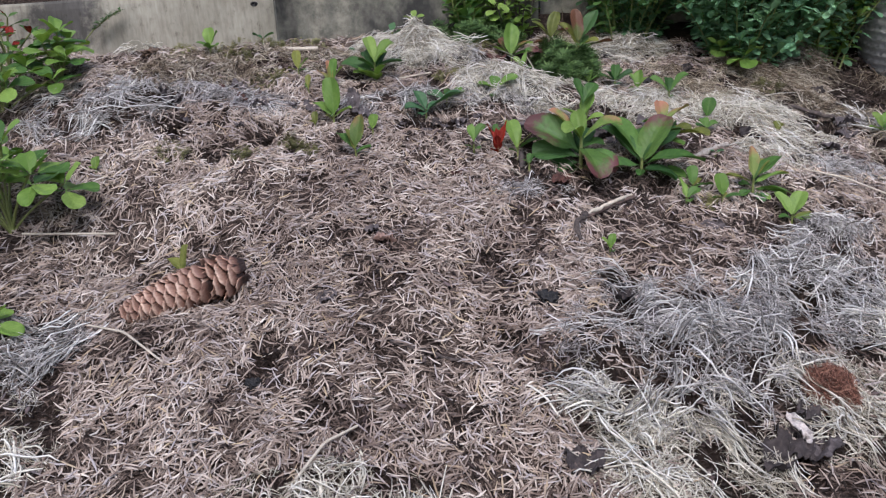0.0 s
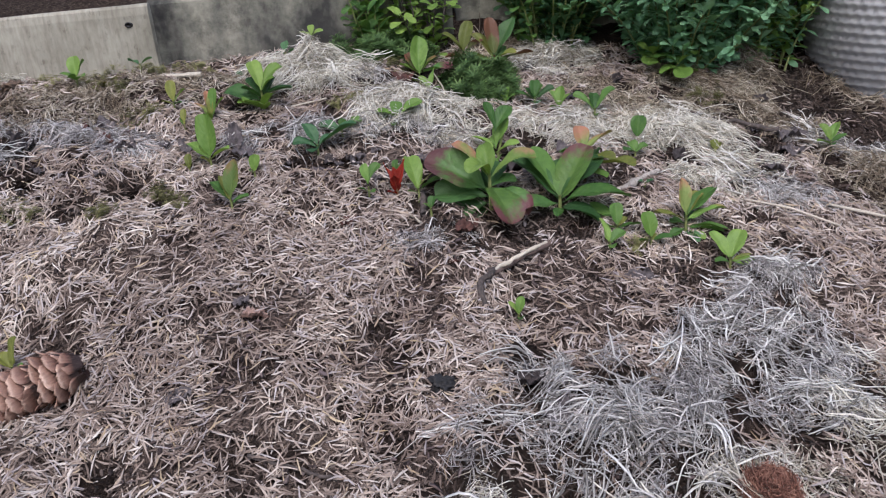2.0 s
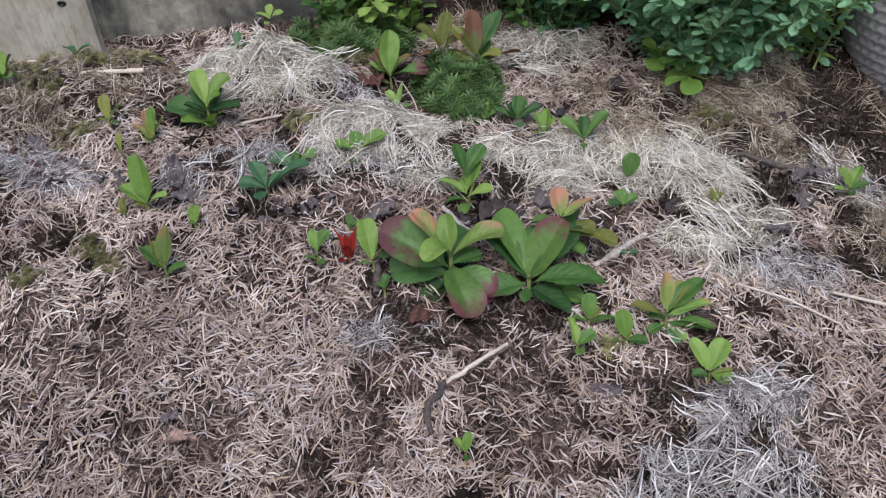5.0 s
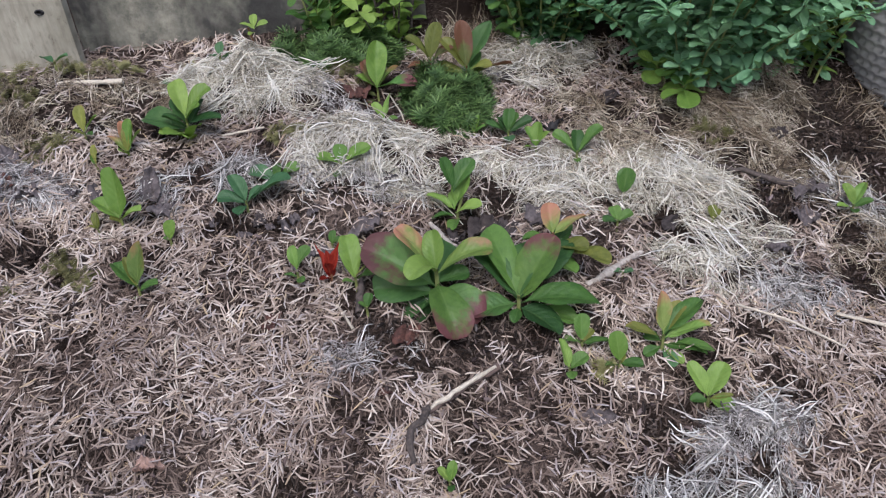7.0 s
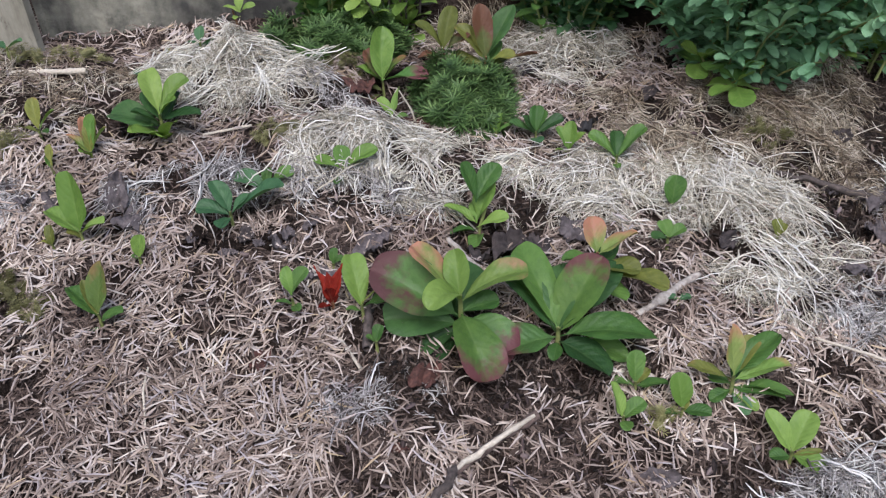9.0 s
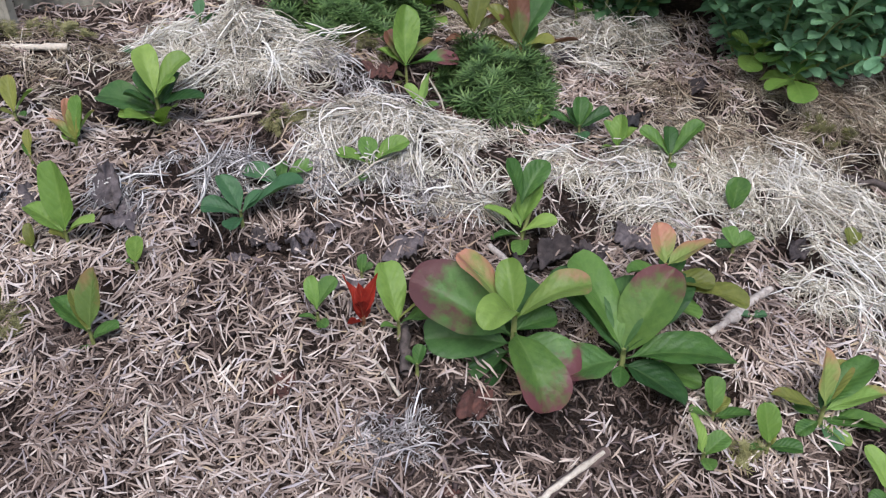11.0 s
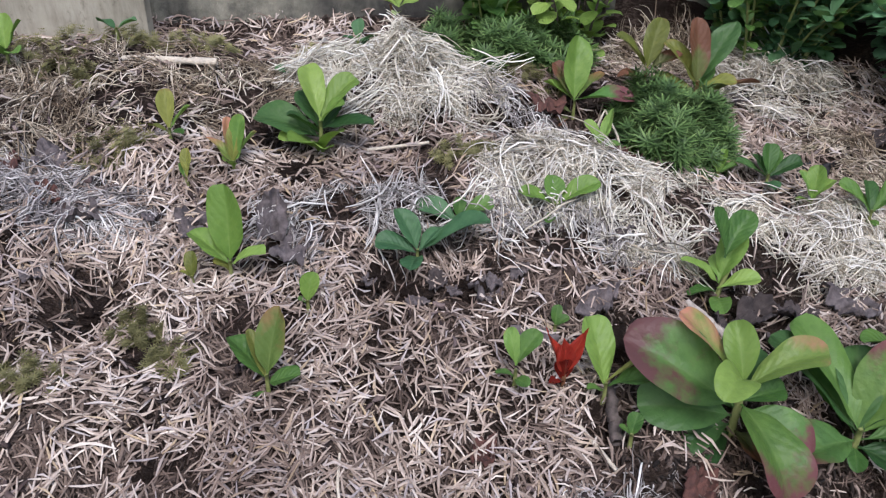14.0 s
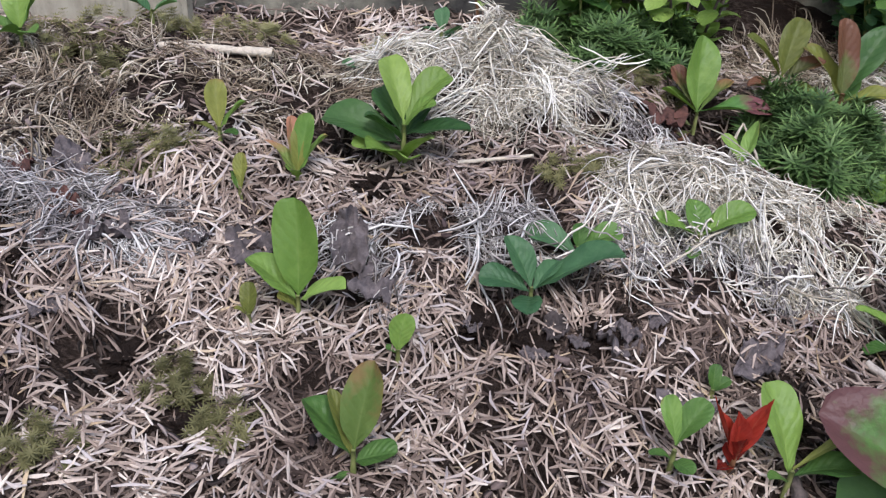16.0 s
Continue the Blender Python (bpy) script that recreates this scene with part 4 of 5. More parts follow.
sprout(0.337, 0.577, "light green seedling with broad leaves", [(132, 42, 30, 14, L_LIGHT, 5, 25), (50, 45, 29, 18, L_LIGHT, 5, 20), (325, -8, 22, 14, L_LIGHT, 4), (190, 0, 14, 11, L_MID, 3), (350, 15, 18, 5, L_OLIVE, 4)], 7)
sprout(0.288, 0.738, "small seedling with round leaves", [(100, 40, 14, 12, L_MID, 6), (20, 20, 16, 11, L_MID, 5), (200, 20, 16, 10, L_DARK, 5)], 6)
sprout(0.286, 0.683, "tiny round-leaved seedling by a stick", [(0, 5, 9, 8, L_BLUE, 2), (170, 5, 8, 8, L_BLUE, 2)], 2)
sprout(0.500, 0.775, "small seedling with pale leaves", [(110, 55, 22, 10, L_LIME, 6), (50, 50, 24, 11, L_TIP, 6), (190, 10, 16, 9, L_LIGHT, 4), (0, 30, 18, 9, L_MID, 4), (260, 10, 12, 8, L_MID, 3)], 7)
sprout(0.150, 0.501, "tiny light green seedling in needles", [(60, 60, 16, 8, L_LIGHT, 4), (150, 55, 14, 8, L_LIME, 4), (290, 20, 9, 6, L_MID, 2)], 5)
sprout(-0.238, 0.468, "yellow-green seedling beside the cone", [(70, 70, 26, 12, L_OLIVE, 6, 15), (160, 40, 20, 13, L_OLIVE, 6, 35), (330, 30, 14, 10, L_MID, 4)], 8)
sprout(-0.372, 0.610, "tiny yellow-green seedling in the needles", [(90, 70, 15, 11, L_LIME, 3), (200, 30, 8, 6, L_LIME, 3)], 4)
# middle row
sprout(-0.136, 0.717, "light green seedling with one tall leaf", [(82, 74, 46, 24, L_LIGHT, 7, 12), (165, 35, 30, 17, L_LIGHT, 7, 35), (352, 25, 25, 17, L_LIGHT, 7, 30), (190, 50, 13, 8, L_OLIVE, 2)], 9)
sprout(-0.157, 0.712, "tiny olive seedling beside a taller one", [(90, 75, 16, 9, L_OLIVE, 2), (200, 50, 9, 5, L_OLIVE, 2)], 3)
sprout(-0.102, 0.647, "seedling with a tall leaf flushed red-brown", [(68, 70, 38, 18, L_RUST, 12, 10), (148, 45, 30, 18, L_MID, 10, 25), (355, 30, 18, 14, L_MID, 8, 25), (210, 0, 9, 6, L_MID, 2), (130, 60, 28, 9, L_OLIVE, 10, 20)], 14)
sprout(-0.090, 0.700, "small seedling with a single leaf", [(85, 72, 18, 12, L_LIGHT, 3, 15), (180, 40, 7, 5, L_MID, 2)], 4)
sprout(-0.032, 0.739, "dark green seedling with spreading leaves", [(175, 10, 26, 16, L_BLUE, 6), (125, 50, 28, 15, L_BLUE, 7, 20), (18, 14, 46, 24, L_BLUE, 7, 16), (255, 0, 19, 15, L_BLUE, 4), (40, 25, 22, 12, L_BLUE, 6)], 8)
sprout(-0.009, 0.765, "dark green seedling with spreading leaves", [(170, 25, 28, 17, L_BLUE, 8), (15, 32, 24, 15, L_MID, 9), (90, 60, 14, 9, L_MID, 9)], 11)
sprout(0.049, 0.772, "green seedling rooted in pale hay", [(165, 26, 24, 14, L_LIGHT, 9, 26), (22, 36, 31, 15, L_LIGHT, 9, 26), (95, 50, 20, 14, L_MID, 9, 20), (250, 10, 12, 8, L_MID, 4)], 11)
sprout(0.082, 0.832, "small sprig with red-flushed leaves", [(45, 65, 26, 10, L_TIP, 14, 10), (130, 55, 20, 10, L_LIGHT, 14), (0, 30, 14, 8, L_MID, 12)], 15)
sprout(0.148, 0.747, "tall green seedling with leaves in tiers", [(55, 45, 34, 17, L_MID, 32, 20), (130, 70, 30, 14, L_MID, 34, 15), (50, 60, 36, 18, L_LIGHT, 14, 12), (165, 40, 28, 12, L_LIGHT, 14, 30),
    (355, 30, 26, 15, L_LIGHT, 10, 25), (210, 20, 22, 13, L_MID, 8), (270, 20, 22, 14, L_MID, 4), (100, 40, 18, 10, L_TIP, 16)], 36, STEM, thick=1.8, lean=(0.012, 0.01))
sprout(0.165, 0.841, "small light green seedling by the moss", [(60, 60, 18, 8, L_LIGHT, 3), (120, 55, 16, 8, L_LIGHT, 3), (10, 30, 14, 8, L_MID, 3)], 4)
sprout(0.197, 0.836, "dark green seedling with a rosette of leaves", [(170, 15, 24, 13, L_DARK, 6), (95, 55, 22, 13, L_MID, 8), (15, 20, 26, 13, L_DARK, 6), (275, 0, 15, 12, L_BLUE, 3), (60, 40, 22, 12, L_MID, 7), (135, 35, 20, 12, L_DARK, 6)], 8)
sprout(0.222, 0.818, "light green seedling with upright leaves", [(70, 65, 24, 14, L_LIGHT, 4, 15), (130, 60, 22, 11, L_TIP, 4), (20, 50, 20, 12, L_LIGHT, 4), (200, 10, 12, 8, L_LIGHT, 3)], 5)
sprout(0.259, 0.811, "green seedling with spread leaves", [(150, 35, 30, 14, L_MID, 8, 25), (25, 35, 34, 16, L_MID, 8, 25), (95, 40, 24, 15, L_DARK, 8), (260, 5, 11, 8, L_MID, 3)], 10)
sprout(0.298, 0.777, "single broad green leaf standing in the hay", [(75, 70, 25, 18, L_MID, 4, 15), (10, 10, 12, 9, L_LIGHT, 0)], 6)
sprout(0.372, 0.750, "small mossy sprout in the hay", [(100, 60, 14, 10, L_OLIVE, 2), (40, 50, 12, 8, L_OLIVE, 2)], 3)
# back left group
sprout(-0.099, 0.818, "bright seedling with tall light green leaves over dark ones", [(122, 60, 39, 19, L_LIME, 26, 36, 0.45, 0.0), (48, 50, 37, 19, L_LIME, 26, 36, 0.45, 0.2), (172, 24, 46, 26, L_DARK, 14, 30, 0.45, -0.3), (120, 45, 34, 20, L_DARK, 18, 30),
    (352, 20, 36, 21, L_DARK, 20, 22), (200, 48, 26, 18, L_DARK, 16, 30), (60, 45, 30, 18, L_DARK, 18, 25), (188, 34, 30, 18, L_LIGHT, 4, 25), (226, 46, 30, 20, L_LIGHT, 4, 35), (318, 55, 28, 19, L_LIGHT, 4, 20),
    (285, 45, 22, 15, L_LIGHT, 3), (10, 55, 22, 15, L_LIGHT, 24)], 26, STEM, thick=2.0)
sprout(-0.150, 0.792, "seedling with orange-tinged upright leaves", [(120, 66, 30, 10, L_ORANGE, 4, 10), (60, 70, 32, 12, L_TIP, 4, 10), (160, 50, 24, 9, L_ORANGE, 4), (30, 55, 26, 11, L_TIP, 4), (270, 45, 16, 9, L_LIGHT, 2), (85, 75, 30, 12, L_OLIVE, 4)], 6)
sprout(-0.175, 0.776, "tiny upright seedling in dry litter", [(70, 70, 19, 9, L_OLIVE, 2, 10), (140, 50, 11, 6, L_MID, 2)], 3)
sprout(-0.191, 0.803, "small yellow-green seedling in the litter", [(115, 62, 26, 12, L_OLIVE, 5, 15), (35, 40, 20, 10, L_LIGHT, 5), (180, 15, 14, 8, L_OLIVE, 3), (330, 10, 14, 8, L_MID, 3)], 6)
sprout(-0.318, 0.866, "light green seedling near the edging board", [(100, 68, 26, 17, L_LIGHT, 6, 15), (50, 55, 24, 15, L_TIP, 6), (180, 25, 20, 12, L_MID, 4), (330, 15, 18, 12, L_MID, 4), (260, 20, 16, 12, L_MID, 4)], 8)
sprout(-0.261, 0.915, "small bluish seedling with two round leaves", [(170, 20, 15, 14, L_BLUE, 6), (15, 20, 17, 14, L_BLUE, 6)], 7)
sprout(-0.085, 0.905, "small bluish sprig behind the hay", [(90, 60, 16, 10, L_BLUE, 14), (180, 30, 12, 8, L_BLUE, 12), (0, 30, 14, 9, L_BLUE, 12), (30, 40, 12, 8, L_BLUE, 6)], 16)
sprout(-0.130, 0.885, "tiny green seedling in dry needles", [(0, 15, 12, 9, L_BLUE, 3), (180, 15, 12, 8, L_BLUE, 3)], 4)
sprout(-0.060, 0.952, "thin sprig with yellow-green leaves at the wall", [(90, 60, 16, 9, L_LIME, 40), (170, 30, 16, 10, L_LIME, 40), (10, 30, 16, 10, L_LIME, 40), (260, 20, 12, 8, L_LIME, 36), (180, 10, 14, 9, L_MID, 10), (0, 15, 14, 9, L_MID, 12)], 42, STEMRED, lean=(-0.006, 0))
# at the star moss
sprout(0.070, 0.890, "seedling with one tall green leaf and wine-red lower leaves", [(100, 66, 48, 23, L_LIGHT, 12, 15), (30, 42, 30, 13, L_RUST, 14, 20), (165, 34, 26, 15, L_LIGHT, 14, 20), (352, 14, 42, 21, L_BLOTCH, 15, 20), (175, 15, 30, 18, L_WINE, 5, 20),
    (130, 50, 34, 16, L_WINE, 12, 20), (215, -5, 22, 12, L_WINE, 3)], 14, STEM, "plants in the star moss", "young_shrub")
sprout(0.158, 0.905, "plant with brownish and dark green upright leaves", [(140, 52, 40, 21, L_OLIVE, 26, 20), (105, 74, 48, 20, L_WINE, 26, 12), (40, 58, 52, 20, L_DARK, 26, 10), (5, 15, 46, 15, L_WINE, 22, 15), (175, 25, 32, 17, L_OLIVE, 20, 25),
    (60, 40, 30, 18, L_MID, 20, 25), (300, 20, 24, 14, L_MID, 14), (230, 30, 26, 14, L_OLIVE, 16), (345, 30, 28, 15, L_OLIVE, 24)], 30, STEMRED, "plants in the star moss", "young_shrub", thick=2.2)
sprout(0.122, 0.912, "shoot with olive-brown upright leaves in the moss", [(150, 50, 34, 18, L_OLIVE, 24, 20), (70, 66, 38, 18, L_OLIVE, 24, 12), (10, 40, 28, 14, L_WINE, 22, 20), (200, 20, 24, 13, L_WINE, 18)], 26, STEMRED, "plants in the star moss", "young_shrub")


def clump(x, y, label, n, length, width, mats, spread_by, seed, tall=30, name="leafy_plant", group=""):
    """A bushy perennial: several shoots of broad leaves from one base."""
    r = np.random.RandomState(seed)
    plant = thing(name, x, y, h1(x, y), label, "plant", group)
    shoots = max(1, n // 7)
    for k in range(shoots):
        # shoots fill a low dome, the inner ones taller, each ending in a rosette
        a, d = k * 2.4 + r.uniform(-0.3, 0.3), math.sqrt((k + 0.3) / shoots)
        up = tall * (1.1 - 0.65 * d * d) * r.uniform(0.85, 1.1)
        lean = (spread_by * d * math.cos(a), spread_by * d * math.sin(a))
        add_stem(plant, up, STEM, 1.6, lean)
        for q in range(7):
            low = q < 4
            rise = r.uniform(-12, 18) if low else r.uniform(28, 58)
            size = r.uniform(0.85, 1.1) if low else r.uniform(0.6, 0.85)
            lf = add_leaf(plant, math.degrees(a) + q * 97 + r.uniform(-15, 15), rise, length * size, width * size, mats[r.randint(len(mats))], up * (0.82 if low else 0.98), r.uniform(10, 35), point=0.40, fold=0.24)
            lf.location.x += lean[0]
            lf.location.y += lean[1]
    return plant


clump(-0.425, 0.525, "bushy bright green plant with smooth rounded leaves", 70, 33, 23, [L_LIGHT, L_LIME, L_LIGHT, L_MID], 0.062, 1, 80)
clump(-0.520, 0.715, "bushy green plant with rounded leaves", 63, 30, 21, [L_LIGHT, L_LIGHT, L_MID], 0.060, 2, 60)
clump(-0.490, 0.80, "bright green leafy plant by the board", 56, 31, 22, [L_LIGHT, L_LIGHT, L_MID], 0.040, 3, 56)
clump(-0.575, 0.84, "reddish-brown leafy plant by the board", 42, 24, 12, [L_WINE, L_RED, L_MID], 0.05, 4, 60)
clump(-0.375, 0.378, "small plant with rounded green leaves", 7, 26, 19, [L_LIGHT], 0.012, 5, 14)
clump(0.360, 0.912, "low plant with round bright green leaves at the shrub's foot", 21, 28, 23, [L_LIGHT, L_LIGHT, L_MID], 0.028, 6, 32)


def shrub(x, y, label, stems, tall, reach, leaf, width, mats, seed, per=16, out=(0, 0), name="shrub", stem_mat=None):
    """A shrub: arching stems, each with opposite leaves gathered in one foliage part."""
    r = np.random.RandomState(seed)
    plant = thing(name, x, y, h1(x, y), label, "shrub")
    for k in range(stems):
        a = r.uniform(0, 6.28)
        d = reach * math.sqrt(r.rand())
        hgt = tall * r.uniform(0.45, 1.1)
        bx, by = d * 0.4 * math.cos(a), d * 0.4 * math.sin(a)
        s = np.linspace(0, 1, 9)
        tx, ty = d * math.cos(a) + out[0] * r.rand(), d * math.sin(a) + out[1] * r.rand()
        pts = np.stack([bx + (tx - bx) * s**1.4, by + (ty - by) * s**1.4, -0.01 + (hgt + 0.01) * (s - 0.18 * s**3)], -1)
        v, f = tube_arrays(pts, np.linspace(0.0014, 0.0006, 9), 5)
        stem = put("stem", mesh_of("stem", v, f), stem_mat or STEM, plant)
        leaves, uvs = [], []
        for q in range(per):
            t = 0.08 + 0.92 * (q // 2 + 0.5) / (per / 2)
            c = np.array([np.interp(t, s, pts[:, e]) for e in range(3)])
            az = r.uniform(0, 6.28) if q % 2 == 0 else az + math.pi
            v, f, uv = leaf_mesh(leaf * r.uniform(0.7, 1.2), width * r.uniform(0.8, 1.2), r.uniform(-15, 55), r.uniform(10, 45), seed=seed * 997 + k * 41 + q, nv=6, nu=4)
            ca, sa = math.cos(az), math.sin(az)
            leaves.append((v @ np.array([[ca, sa, 0], [-sa, ca, 0], [0, 0, 1]]) + c, f))
            uvs.append(uv)
        v, f = joined(leaves)
        put("foliage", mesh_of("foliage", v, f, np.vstack(uvs)), mats[r.randint(len(mats))], stem)
    return plant


shrub(0.40, 0.985, "dense shrub with bluish-green oval leaves", 140, 0.23, 0.16, 0.0208, 0.0088, [L_SHRUB], 11, 68, (0.05, -0.03))
shrub(0.392, 0.952, "low bushy shoots with bluish-green leaves before the shrub", 48, 0.10, 0.075, 0.023, 0.0100, [L_SHRUB], 17, 22, (0.03, -0.02))
shrub(0.49, 0.965, "leaning shrub with narrow light green leaves", 26, 0.17, 0.07, 0.024, 0.009, [L_LIGHT, L_SHRUB, L_SHRUB], 12, 30, (0.09, -0.01))
shrub(0.235, 1.005, "low shrub with small green glossy leaves", 54, 0.15, 0.09, 0.0185, 0.0095, [L_MID, L_BLUE, L_BLUE], 13, 28)
shrub(0.078, 0.985, "small shrub with round yellow-green leaves", 14, 0.16, 0.055, 0.019, 0.014, [L_LIME, L_LIGHT], 14, 14, stem_mat=DARKTWIG)
shrub(0.012, 0.978, "small shrub with light green leaves", 12, 0.13, 0.045, 0.024, 0.014, [L_LIGHT, L_MID], 15, 12)


# ---- star moss: shoots with whorls of narrow leaves ----
def star_moss(cx, cy, rx, ry, n, tall, mat, label, seed, dome=0.025, blade=0.009, tiers=3):
    r = np.random.RandomState(seed)
    vs, fs, uvs, base = [], [], [], 0
    for k in range(n):
        a, d = r.uniform(0, 6.28), math.sqrt(r.rand())
        x, y = cx + rx * d * math.cos(a), cy + ry * d * math.sin(a)
        z = h1(x, y) + dome * (1 - d * d) * r.uniform(0.6, 1.2) + 1.3 * dome * (vnoise(x, y, 0.017, 6) - 0.5) + r.normal(0, 0.003)
        lean = np.array([math.cos(a) * d * 0.5, math.sin(a) * d * 0.5, 1.0]) + r.normal(0, 0.12, 3)
        lean /= np.linalg.norm(lean)
        side = np.cross(lean, [0.3, 0.9, 0.1])
        side /= np.linalg.norm(side)
        other = np.cross(lean, side)
        for tier in range(tiers):
            c = np.array([x, y, z]) + lean * tall * (tier + 1) / tiers
            for q in range(9):
                w = q * 0.698 + tier * 0.5 + k
                o = side * math.cos(w) + other * math.sin(w)
                up = -0.05 + 0.62 * tier / tiers
                tip = c + (o + lean * up) * blade * r.uniform(0.75, 1.15)
                mid = c + (o * 0.5 + lean * up * 0.35) * blade
                perp = np.cross(o, lean) * min(0.00075, blade * 0.085)
                vs += [c - perp * 0.6, c + perp * 0.6, mid + perp, mid - perp, tip - perp * 0.1, tip + perp * 0.1]
                fs += [(base, base + 1, base + 2, base + 3), (base + 3, base + 2, base + 5, base + 4)]
                uvs += [(0.3, 0), (0.7, 0), (0.8, 0.5), (0.2, 0.5), (0.45, 1), (0.55, 1)]
                base += 6
    return tagged(put("star_moss", mesh_of("star_moss", vs, fs, uvs), mat), label, "moss", kind="stuff")


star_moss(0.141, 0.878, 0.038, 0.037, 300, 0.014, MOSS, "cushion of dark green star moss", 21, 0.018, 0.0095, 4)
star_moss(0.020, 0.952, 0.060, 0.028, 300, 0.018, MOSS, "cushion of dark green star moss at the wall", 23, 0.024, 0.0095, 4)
for k, (mx, my, mr, mn) in enumerate(((0.006, 0.815, 0.012, 40), (-0.015, 0.818, 0.012, 30), (-0.18, 0.678, 0.014, 45), (-0.155, 0.66, 0.012, 34), (-0.22, 0.64, 0.016, 40), (-0.25, 0.925, 0.03, 70), (-0.31, 0.905, 0.035, 80),
                                      (-0.23, 0.795, 0.022, 50), (0.262, 0.60, 0.008, 20), (0.39, 0.86, 0.02, 40), (0.04, 0.915, 0.03, 70), (-0.30, 0.64, 0.02, 40), (-0.28, 0.865, 0.018, 40), (-0.20, 0.925, 0.022, 50), (-0.12, 0.925, 0.018, 40), (-0.36, 0.885, 0.02, 40), (-0.215, 0.80, 0.012, 26))):
    star_moss(mx, my, mr, mr * 0.7, mn, 0.005, MOSSY, "small tuft of yellow-green moss", 30 + k, 0.004, 0.004)


# ---- spruce cone: a core with spirals of overlapping scales ----
def cone(tip, butt, label):
    tip, butt = Vector(tip), Vector(butt)
    axis = (tip - butt).normalized()
    side = axis.cross(Vector((0, 0, 1))).normalized()
    m = Matrix((side, side.cross(axis) * -1, axis)).transposed().to_4x4()
    m.translation = butt
    root = tagged(new("spruce_cone"), label, "cone")
    root.matrix_basis = m
    long = (tip - butt).length

    def girth(s):
        return 0.0162 * (1 - max(0, s - 0.38) ** 1.5 * 1.6) * min(1, 0.66 + s * 3.0) * (0.80 if 0.20 < s < 0.27 else 1)

    s = np.linspace(0, 1, 16)
    v, f = tube_arrays([(0, 0, long * t) for t in s], [max(0.001, girth(t) * 0.72) for t in s], 14)
    put("core", mesh_of("core", v, f), CONE_B, root)
    shapes = []
    for k in range(4):
        r = np.random.RandomState(50 + k)
        nu, nv = 7, 6
        vs = []
        jag = r.normal(0, 0.0008, nu)
        for b in range(nv):
            t = b / (nv - 1)
            half = 0.0104 * (0.55 + 0.75 * t - 0.62 * t**6)
            for a in range(nu):
                u = a / (nu - 1) * 2 - 1
                vs.append((u * half, 0.0010 + 0.0030 * t * t - 0.0016 * u * u * (0.4 + 0.6 * t) + r.normal(0, 0.00016), t * 0.0190 - 0.0030 * u * u * t**3 + jag[a] * t**3))
        top = len(vs)
        vs += [(p[0], p[1] - 0.0008, p[2] - 0.0003) for p in vs]
        fs = [(b * nu + a, b * nu + a + 1, (b + 1) * nu + a + 1, (b + 1) * nu + a) for b in range(nv - 1) for a in range(nu - 1)]
        fs += [tuple(top + q for q in face[::-1]) for face in fs]
        rim = [(nv - 1) * nu + a for a in range(nu)]
        fs += [(rim[a], rim[a + 1], top + rim[a + 1], top + rim[a]) for a in range(nu - 1)]
        for edge in ([b * nu for b in range(nv)], [b * nu + nu - 1 for b in range(nv)]):
            fs += [(edge[b], edge[b + 1], top + edge[b + 1], top + edge[b]) for b in range(nv - 1)]
        me = mesh_of("scale", vs, fs)
        bm = bmesh.new()
        bm.from_mesh(me)
        bmesh.ops.recalc_face_normals(bm, faces=bm.faces)
        bm.to_mesh(me)
        bm.free()
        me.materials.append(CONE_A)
        shapes.append(me)
    total = 104
    r = np.random.RandomState(9)
    for k in range(total):
        t = (k + 0.5) / total
        w = k * 2.39996
        g = girth(t) * 0.70
        ob = new("scale", shapes[k % 4])
        ob.parent = root
        size = 0.58 + 0.42 * girth(t) / 0.0162
        flare = 14.5 + (9 if t < 0.22 else 0) + r.uniform(-3, 4)
        ob.matrix_basis = Matrix.Rotation(w, 4, "Z") @ Matrix.Translation((0, g, long * t * 0.93 - 0.004)) @ Matrix.Rotation(radians(-flare), 4, "X") @ Matrix.Rotation(radians(r.uniform(-6, 6)), 4, "Y") @ Matrix.Scale(size, 4)
    return root


cone((-0.270, 0.400, h1(-0.270, 0.400) + 0.010), (-0.1775, 0.453, h1(-0.1775, 0.453) + 0.0165), "brown spruce cone with overlapping scales lying on the needles")


